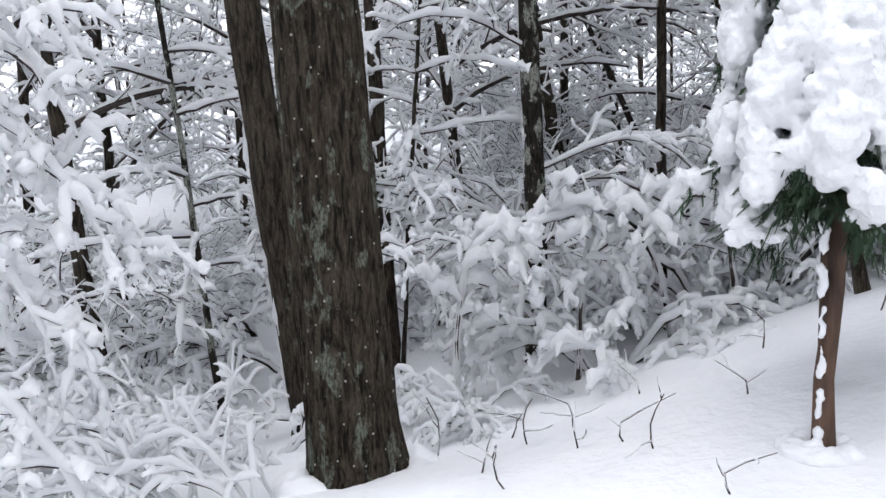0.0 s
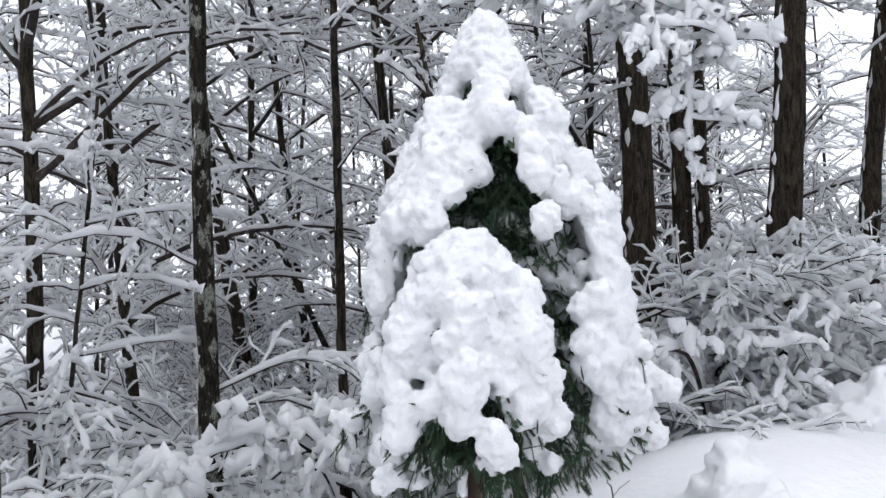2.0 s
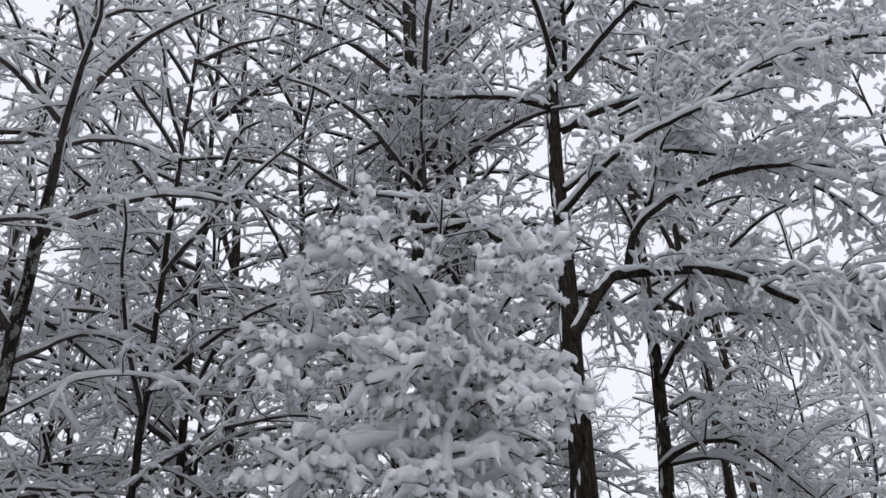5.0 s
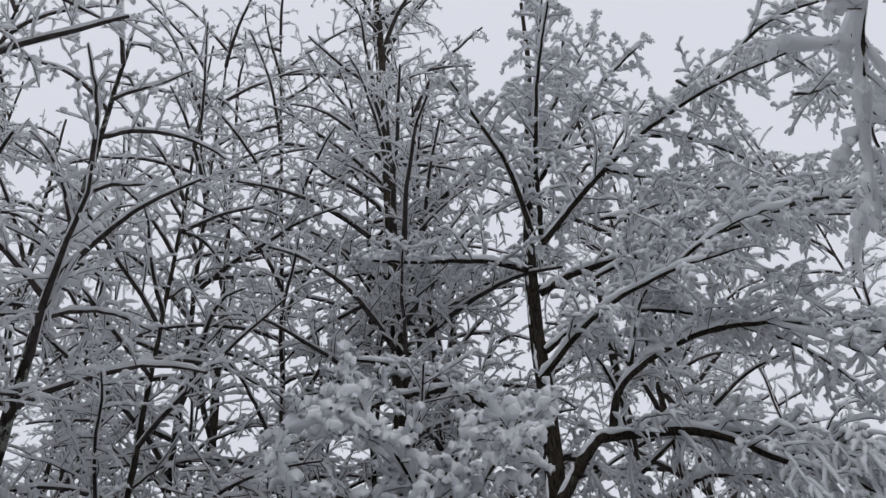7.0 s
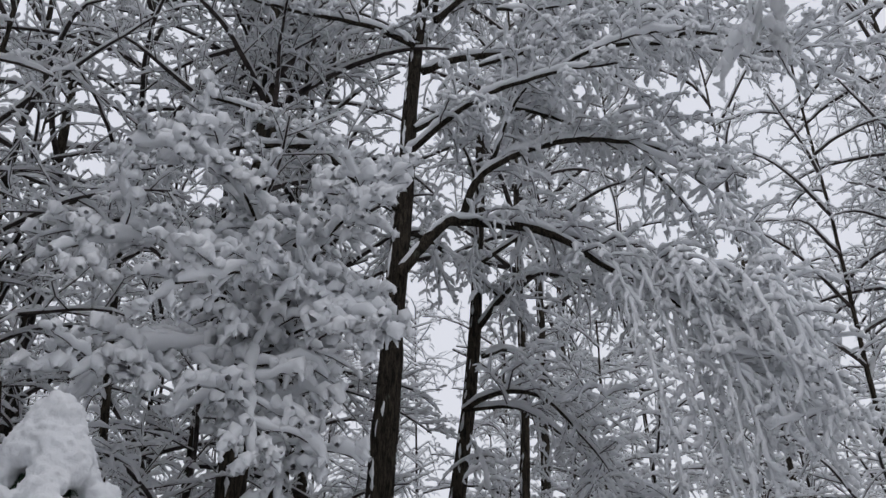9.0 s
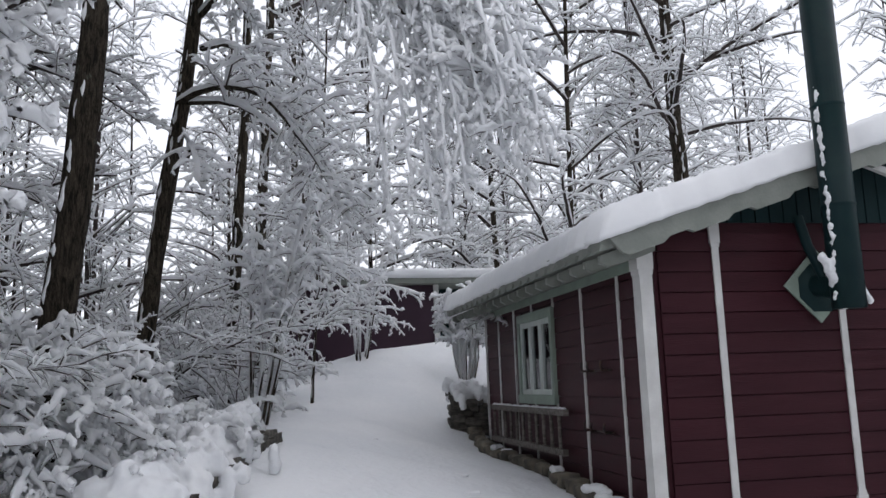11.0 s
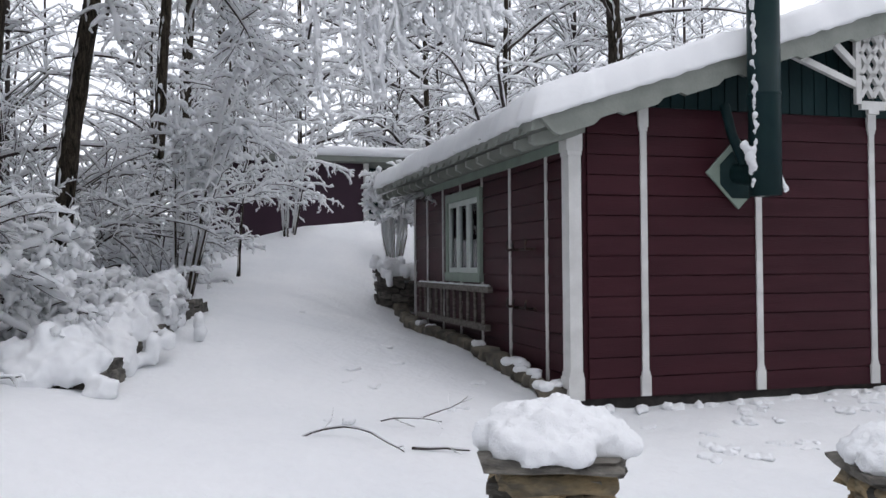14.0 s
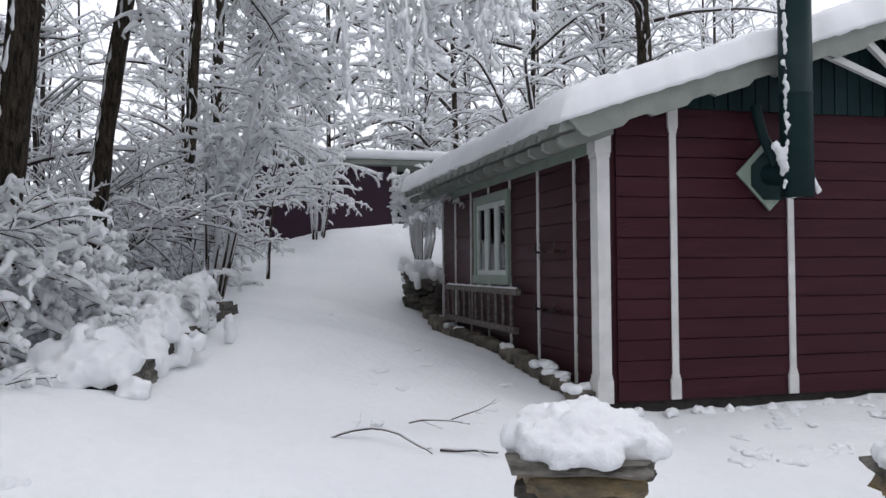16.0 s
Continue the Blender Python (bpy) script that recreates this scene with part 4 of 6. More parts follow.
between += [(0, 8.0, 7.5, 0.9), (2, 7.0, 7.7, 1.0)]
scatter(slim, between)


# ---- the red cottage ----
# its own axes: x along the gable front, y back along the side wall, z up from the sill
HOUSE = Matrix(((0.58972, 0.80761, 0, 7.747), (-0.80761, 0.58972, 0, 1.231), (0, 0, 1, 0.35), (0, 0, 0, 1)))
HALF, DEEP, EAVE, PITCH = 3.066, 5.93, 2.36, 0.325


def batten(x0, z0, z1, y, house, side=False, wide=0.05, shoes=True):
    """A white batten with a thicker foot and head."""
    q = Quads()

    def bar(a, b, w, t):
        if side:
            q.box((-0.002 - t, x0 - w, a), (-0.002, x0 + w, b))
        else:
            q.box((x0 - w, -0.002 - t, a), (x0 + w, -0.002, b))

    bar(z0, z1, wide * 0.62, 0.022)
    if shoes:
        bar(z0 - 0.01, z0 + 0.17, wide * 0.95, 0.03)
        bar(z1 - 0.17, z1 + 0.01, wide * 0.95, 0.03)
        bar(z0 + 0.17, z0 + 0.205, wide * 0.78, 0.026)
        bar(z1 - 0.205, z1 - 0.17, wide * 0.78, 0.026)
    return put("batten", q, WHITE, house, False)


def cottage():
    h = thing("cottage", "dark red timber cottage with white battens under a snowy roof", "house", HOUSE)
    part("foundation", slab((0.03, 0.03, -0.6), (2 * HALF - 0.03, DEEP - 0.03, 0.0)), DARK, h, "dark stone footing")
    for lo, hi in (((0.02, 0.02, 0.0), (2 * HALF - 0.02, 0.10, EAVE + 0.25)), ((0.02, DEEP - 0.1, 0.0), (2 * HALF - 0.02, DEEP - 0.02, EAVE + 0.25)), ((2 * HALF - 0.1, 0.1, 0), (2 * HALF - 0.02, DEEP - 0.1, EAVE))):
        part("wall", slab(lo, hi), RED, h)
    # side wall with the opening of its window
    wy0, wy1, wz0, wz1 = 2.74, 4.00, 1.07, 2.00
    for lo, hi in (((0.02, 0.10, 0), (0.10, wy0, EAVE)), ((0.02, wy1, 0), (0.10, DEEP - 0.1, EAVE)), ((0.02, wy0, 0), (0.10, wy1, wz0)), ((0.02, wy0, wz1), (0.10, wy1, EAVE))):
        part("wall", slab(lo, hi), RED, h)
    # lapped boards, one object a course
    course = 0.178
    for k in range(14):
        z0, z1 = k * course, min((k + 1) * course, EAVE + 0.13)
        if k * course < 2.56:
            top = z1
            qf = Quads()
            qf.box((0.06, -0.004, z0 + 0.006), (2 * HALF - 0.06, 0.018, top - 0.004))
            qf.v[-1][[0, 1], 1] -= 0.006
            put("siding_board", qf, RED, h, False)
        if z0 < EAVE:
            z1 = min(z1, EAVE)
            spans = [(0.06, DEEP - 0.06)]
            if z1 > wz0 and z0 < wz1:
                spans = [(0.06, wy0 - 0.02), (wy1 + 0.02, DEEP - 0.06)]
            for a, b in spans:
                qs = Quads()
                qs.box((-0.004, a, z0 + 0.006), (0.018, b, z1 - 0.004))
                qs.v[-1][[0, 3], 0] -= 0.006
                put("siding_board", qs, RED, h, False)
    # teal gable boards, upright
    w = 0.14
    n = int(2 * HALF / w)
    for k in range(n):
        x0, x1 = k * w + 0.05, k * w + w + 0.045
        def roof_at(x):
            return EAVE + 0.12 + PITCH * (HALF - abs(x - HALF)) + 0.10
        z0 = 2.575
        ta, tb = roof_at(x0), roof_at(x1)
        if max(ta, tb) < z0 + 0.02:
            continue
        part("gable_board", outline_slab([(x0, z0), (x1 - 0.008, z0), (x1 - 0.008, max(tb, z0 + 0.01)), (x0, max(ta, z0 + 0.01))], -0.012, 0.02), TEAL, h)
    # corner posts
    for x, y, nm in ((0.0, 0.0, "corner_post"), (2 * HALF, 0.0, "corner_post"), (0.0, DEEP, "corner_post")):
        q = Quads()
        x0, x1 = (x - 0.15, x) if x == 0 else (x, x + 0.15)
        if y == 0:
            q.box((x0 + 0.022, y - 0.030, 0.02), (x1 - 0.012, y + 0.12, EAVE + 0.02))
            q.box((x0, y - 0.042, 0.0), (x1, y + 0.125, 0.2))
            q.box((x0 + 0.012, y - 0.036, 0.2), (x1 - 0.006, y + 0.122, 0.24))
            q.box((x0, y - 0.042, EAVE - 0.2), (x1, y + 0.125, EAVE + 0.01))
            q.box((x0 + 0.012, y - 0.036, EAVE - 0.24), (x1 - 0.006, y + 0.122, EAVE - 0.2))
        else:
            q.box((x - 0.03, y - 0.05, 0.02), (x + 0.05, y + 0.0, EAVE))
        put(nm, q, WHITE, h, False, "white painted corner post")
    # front battens
    for x, z1 in ((0.60, 2.56), (1.785, 2.56), (3.066, 2.62), (4.35, 2.56), (5.53, 2.56)):
        batten(x, 0.02, z1, 0, h)
    for y in (0.74, 1.73, 2.66, 3.51, 4.33, 5.16):
        if wy0 - 0.1 < y < wy1 + 0.1:
            batten(y, 0.02, wz0 - 0.09, 0, h, True, 0.034, False)
            batten(y, wz1 + 0.09, EAVE, 0, h, True, 0.034, False)
        else:
            batten(y, 0.02, EAVE, 0, h, True, 0.034, False)
    # frieze under the eaves
    part("frieze", slab((-0.03, 0.05, EAVE - 0.16), (-0.006, DEEP - 0.05, EAVE + 0.04)), SAGE, h, "sage green frieze board")
    # roof: two sloping decks
    over, front, back = 0.52, 0.24, 0.35
    for sgn in (1, -1):
        pts = [(-over, EAVE + 0.10 - PITCH * over), (HALF, EAVE + 0.10 + PITCH * HALF), (HALF, EAVE + 0.22 + PITCH * HALF), (-over, EAVE + 0.22 - PITCH * over)]
        if sgn < 0:
            pts = [(2 * HALF - x, z) for x, z in pts]
        part("roof_deck", outline_slab(pts, -front + 0.02, DEEP + back), GREY, h, "grey painted roof boards")
        # bargeboard with stepped lobes along its lower edge
        def low(x):
            return EAVE + 0.155 + PITCH * x
        lobe = 0.60
        pts = [(-over, low(-over) + 0.09), (HALF, low(HALF) + 0.09), (HALF, low(HALF) - 0.16)]
        xx = HALF
        while xx > -over + 0.05:
            a, b = xx, max(xx - lobe * 0.62, -over)
            for px, d in ((a, 0.125), (a - 0.06, 0.165), (b, 0.165), (b - 0.06, 0.125)):
                px = max(px, -over)
                pts.append((px, low(px) - d))
            xx -= lobe
        clean = []
        for p in pts:
            if not clean or abs(clean[-1][0] - p[0]) > 1e-4 or abs(clean[-1][1] - p[1]) > 1e-4:
                clean.append(p)
        if sgn < 0:
            clean = [(2 * HALF - x, z) for x, z in clean]
        part("bargeboard", outline_slab(clean, -front - 0.03, -front + 0.015), GREY, h, "grey bargeboard with stepped lower edge")
    # shaped rafter tails under the long eave
    y = -0.1
    while y < DEEP + 0.2:
        z = EAVE + 0.08
        tail = [(-over + 0.02, z - PITCH * over), (0.0, z), (0.0, z - 0.13), (-0.16, z - 0.17 - 0.02), (-0.20, z - 0.14 - 0.06), (-over + 0.08, z - PITCH * over - 0.09), (-over + 0.02, z - PITCH * over - 0.06)]
        part("rafter_tail", outline_slab(tail, y, y + 0.06), GREY, h)
        y += 0.36
    # fascia with notched lower edge
    pts = [(-front, 0.0), (DEEP + back, 0.0), (DEEP + back, -0.08)]
    yy = DEEP + back
    while yy > -front + 0.05:
        for py, d in ((yy - 0.04, -0.12), (yy - 0.19, -0.12), (yy - 0.23, -0.075), (yy - 0.28, -0.075)):
            pts.append((max(py, -front), d))
        yy -= 0.30
    bm = outline_slab(pts, 0, 0.025)
    bmesh.ops.transform(bm, matrix=Matrix(((0, -1, 0, -over), (1, 0, 0, 0), (0, 0, 1, EAVE + 0.225 - PITCH * over), (0, 0, 0, 1))), verts=bm.verts)
    part("fascia", bm, GREY, h, "grey fascia with notched edge")
    PEAK = HALF - 0.14
    # gable ornament: pendant with diamond holes, braces on both sides
    q = Quads()
    for sgn in (1, -1):
        q.box((PEAK + sgn * 0.165 - 0.03, -front + 0.03, 2.66), (PEAK + sgn * 0.165 + 0.03, -front + 0.07, 3.42))
    q.box((PEAK - 0.14, -front + 0.03, 2.61), (PEAK + 0.14, -front + 0.07, 2.69))
    q.box((PEAK - 0.06, -front + 0.03, 2.57), (PEAK + 0.06, -front + 0.07, 2.61))
    q.box((PEAK - 0.195, -front + 0.03, 3.30), (PEAK + 0.195, -front + 0.07, 3.44))
    for k in range(3):
        for sgn in (1, -1):
            for tilt in (1, -1):
                m = pose(PEAK + sgn * 0.07, -front + 0.05, 2.84 + 0.2 * k, 0, tilt * 32, 0)
                q.box((-0.022, -0.02, -0.13), (0.022, 0.02, 0.13), m)
    pendant = None
    for k, (v, f) in enumerate(zip(q.v, q.f)):
        piece = Quads()
        piece.add(v, f - 8 * k)
        if pendant is None:
            pendant = put("gable_pendant", piece, WHITE, h, False, "white fretwork pendant with diamond holes")
        else:
            put("fret_strip", piece, WHITE, pendant, False)
    for sgn in (1, -1):
        for za, zb, xo in ((2.84, 3.14, 1.02), (3.02, 3.34, 0.56)):
            q = Quads()
            xa, xb = PEAK - sgn * 0.18, PEAK - sgn * xo
            ang = math.degrees(math.atan2(zb - za, xb - xa))
            L = math.hypot(xb - xa, zb - za)
            q.box((0, -0.025, -0.03), (L, 0.025, 0.03), pose(xa, -front + 0.06, za, 0, -ang, 0))
            put("gable_brace", q, WHITE, h, False)
    # window: outer casing, three casements, sill
    win = thing("window", "sage framed casement window with three lights", "")
    del win["label"]
    win.parent = h
    tagged(win, "sage green three-light casement window")
    q = Quads()
    q.box((-0.05, wy0 - 0.09, wz1 - 0.01), (0.02, wy1 + 0.09, wz1 + 0.10))
    q.box((-0.06, wy0 - 0.10, wz0 - 0.10), (0.02, wy1 + 0.10, wz0 + 0.01))
    q.box((-0.05, wy0 - 0.09, wz0 + 0.01), (0.02, wy0 + 0.0, wz1 - 0.01))
    q.box((-0.05, wy1, wz0 + 0.01), (0.02, wy1 + 0.09, wz1 - 0.01))
    put("window_frame", q, SAGE, win, False)
    third = (wy1 - wy0) / 3
    for k in range(3):
        a, b = wy0 + k * third + 0.004, wy0 + (k + 1) * third - 0.004
        q = Quads()
        for lo, hi in (((a, wz0 + 0.012), (a + 0.06, wz1 - 0.012)), ((b - 0.06, wz0 + 0.012), (b, wz1 - 0.012)), ((a + 0.06, wz0 + 0.012), (b - 0.06, wz0 + 0.075)), ((a + 0.06, wz1 - 0.075), (b - 0.06, wz1 - 0.012))):
            q.box((-0.03, lo[0], lo[1]), (0.02, hi[0], hi[1]))
        put("casement", q, WHITE_SASH, win, False)
        pane = Quads()
        pane.box((-0.006, a + 0.055, wz0 + 0.07), (-0.002, b - 0.055, wz1 - 0.07))
        ob = put("pane", pane, GLASS, win, False)
        ob.visible_shadow = False
    q = Quads()
    yy = np.linspace(wy0, wy1, 90)
    path = np.stack([0.16 + 0.02 * np.sin(yy * 60), yy], 1)
    verts = np.concatenate([np.column_stack([path, np.full(90, wz0)]), np.column_stack([path, np.full(90, wz0 + 0.62)])])
    idx = np.arange(89)
    q.add(verts, np.stack([idx, idx + 1, idx + 91, idx + 90], 1))
    put("curtain", q, CURTAIN, win, True, "pale half curtain behind the glass")
    # hooks
    for zz in (1.33, 0.74):
        q = Quads()
        q.tube([(-0.03, 1.80, zz), (-0.05, 1.4, zz), (-0.03, 0.98, zz)], 0.012, sides=6)
        for yh in (1.55, 1.38, 1.03):
            q.tube([(-0.04, yh, zz), (-0.11, yh, zz + 0.0), (-0.13, yh - 0.02, zz + 0.04), (-0.12, yh - 0.03, zz + 0.09)], 0.012, sides=6)
        put("wall_hooks", q, IRON, h, True, "black iron hooks on a rail")
    # diamond flue collar and smoke pipe
    c = (1.55, 2.00)
    q = Quads()
    q.box((-0.235, -0.02, -0.235), (0.235, 0.0, 0.235), pose(c[0], -0.03, c[1], 0, 45, 0))
    put("flue_plate", q, SAGE, h, False, "sage diamond-shaped flue plate")
    q = Quads()
    q.tube([(c[0] + 0.02, -0.03, c[1] - 0.02), (c[0] + 0.02, -0.06, c[1] - 0.02), (c[0] + 0.02, -0.061, c[1] - 0.02)], (0.23, 0.23, 0.01), sides=8, up=(0, 0, 1))
    q.tube([(c[0] - 0.12, -0.03, c[1] + 0.62), (c[0] - 0.10, -0.10, c[1] + 0.35), (c[0] - 0.04, -0.2, c[1] + 0.05)], 0.045, sides=10)
    put("flue_elbow", q, PIPE, h, True, "dark teal flue elbow")
    return h


WHITE_SASH = material("pale_sash_paint", (0.50, 0.55, 0.52), 0.5, (0.44, 0.49, 0.46), 4, bump=0.1, bump_scale=60, grain=0.05)
cottage()


def roof_snow():
    """The thick blanket on the cottage roof, bulging over both eaves."""
    q = Quads()
    ys = np.arange(-0.32, DEEP + 0.46, 0.07)
    xs = np.arange(-0.58, 2 * HALF + 0.581, 0.07)
    gx, gy = np.meshgrid(xs, ys, indexing="ij")
    n1 = np.sin(gx * 5.1 + 2 * np.sin(gy * 3)) * np.sin(gy * 4.3 + 2 * np.sin(gx * 2.2))
    n2 = np.sin(gx * 13 + 3 * np.sin(gy * 7)) * np.sin(gy * 11 + 2 * np.sin(gx * 9))
    edge = np.minimum(np.minimum(gx + 0.58, 2 * HALF + 0.58 - gx), np.minimum(gy + 0.32, DEEP + 0.46 - gy))
    round_ = np.sqrt(np.clip(1 - (1 - np.clip(edge / 0.16, 0, 1)) ** 2, 0, 1))
    deck = EAVE + 0.225 + PITCH * (HALF - np.abs(gx - HALF))
    deck = np.minimum(deck, EAVE + 0.225 + PITCH * HALF - 0.02)
    thick = (0.225 + 0.026 * n1 + 0.014 * n2) * round_
    jit = 0.02 * np.sin(gy * 9 + 2 * np.sin(gy * 4)) + 0.012 * np.sin(gy * 23)
    gx2 = gx + np.where(gx < 0, jit, 0) * (edge < 0.1)
    gy2 = gy + (0.02 * np.sin(gx * 8 + np.sin(gx * 3)) + 0.012 * np.sin(gx * 21)) * (edge < 0.1)
    top = np.stack([gx2, gy2, deck + thick], -1)
    bot = np.stack([gx2, gy2, deck - 0.035 * (edge < 0.1)], -1)
    nx, ny = gx.shape
    i, j = np.meshgrid(np.arange(nx - 1), np.arange(ny - 1), indexing="ij")
    p = (i * ny + j).ravel()
    q.add(top.reshape(-1, 3), np.stack([p, p + ny, p + ny + 1, p + 1], 1))
    q.add(bot.reshape(-1, 3), np.stack([p, p + 1, p + ny + 1, p + ny], 1))
    N = nx * ny
    rim = [i * ny for i in range(nx)] + [(nx - 1) * ny + j for j in range(1, ny)] + [i * ny + ny - 1 for i in range(nx - 2, -1, -1)] + [j for j in range(ny - 2, 0, -1)]
    rim = np.array(rim)
    nxt = np.roll(rim, -1)
    f = np.stack([rim, rim + N, nxt + N, nxt], 1)
    q.f.append(f)
    ob = put("roof_snow", q, SNOW, m=HOUSE)
    dm = ob.modifiers.new("clots", "DISPLACE")
    dm.texture, dm.strength, dm.mid_level, dm.texture_coords = clot_texture(0.09), 0.055, 0.5, "LOCAL"
    tagged(ob, "thick smooth blanket of snow on the cottage roof", "snow")


roof_snow()


def smoke_pipe():
    t = thing("stove_pipe", "tall dark teal metal stove pipe with snow stuck to its side", "chimney", HOUSE)
    x, y = 1.545, -0.44
    q = Quads()
    z = np.array([1.76, 1.761, 2.62, 2.621, 2.635, 2.65, 2.651, 3.50, 3.501, 3.515, 3.53, 3.531, 5.2])
    r = np.array([0.01, 0.138, 0.138, 0.138, 0.143, 0.143, 0.138, 0.138, 0.138, 0.143, 0.143, 0.138, 0.138])
    q.tube(np.column_stack([np.full(len(z), x), np.full(len(z), y), z]), r, sides=28)
    put("pipe", q, PIPE, t, True)
    balls = []
    rs = np.random.RandomState(5)
    for k in range(46):
        zz = 1.84 + 1.9 * (k / 46) + rs.normal(0, 0.02)
        balls.append((x - 0.128 + rs.normal(0, 0.008), y - 0.04 + rs.normal(0, 0.01), zz, rs.uniform(0.012, 0.03), rs.uniform(0.012, 0.03), rs.uniform(0.02, 0.045)))
    for k in range(26):
        a = k / 25
        balls.append((x - 0.21 + 0.18 * a + rs.normal(0, 0.012), y - 0.02 + 0.05 * a, 2.20 - 0.40 * a + rs.normal(0, 0.012), 0.035, 0.04, 0.04))
    for k in range(5):
        balls.append((x + 0.14 + 0.012 * k, y - 0.02, 1.92 - 0.025 * k, 0.018 + 0.004 * k, 0.03, 0.03))
    lumps("stuck_snow", balls, 0.012, SNOW, t, label="snow clinging to the pipe", seed=5)
    q = Quads()
    q.tube([(x, y, 1.92), (x, y + 0.2, 1.96), (x, y + 0.41, 2.0)], 0.10, sides=16)
    put("elbow", q, PIPE, t, True)


smoke_pipe()


def ladder():
    t = thing("ladder", "weathered wooden ladder hung sideways on the cottage wall", "ladder", HOUSE)
    top, low = 0.90, 0.47
    for z, a, b in ((top, 2.10, 5.32), (low, 2.18, 5.28)):
        q = Quads()
        q.box((-0.145, a, z - 0.035), (-0.085, b, z + 0.035))
        put("rail", q, OLD_WOOD, t, False)
    q = Quads()
    for k in range(11):
        y = 2.35 + k * 0.285
        q = Quads()
        q.tube([(-0.115, y, low + 0.03), (-0.115, y, top - 0.03)], 0.020, sides=8, up=(0, 1, 0))
        put("rung", q, OLD_WOOD, t, True)
    lumps("snow_line", [(-0.115, 2.2 + 0.12 * k, top + 0.04, 0.03, 0.07, 0.015) for k in range(26)], 0.014, SNOW, t, label="thin snow on the upper rail")


ladder()


# ---- evergreens bowed under snow ----
def sprigs(q, p, d, rs, size):
    """A flat needled spray: a stalk with short blades on both sides."""
    d = unit(np.asarray(d, float))
    side = unit(np.cross(d, rs.normal(0, 1, 3)))
    size = size * 1.1
    for k in range(10):
        a = p + d * size * (0.05 + 0.095 * k)
        for s in (1, -1):
            e = a + (d * 0.75 + side * s * 0.8 + (0, 0, -0.25)) * (0.019 - 0.0009 * k) * rs.uniform(0.8, 1.2)
            w = np.cross(d, side) * 0.0012 + d * 0.0019
            q.add([a - w, a + w, e + w * 0.4, e - w * 0.4], [(0, 1, 2, 3)])
    e = p + d * size
    q.add([p - side * 0.003, p + side * 0.003, e + side * 0.0015, e - side * 0.0015], [(0, 1, 2, 3)])


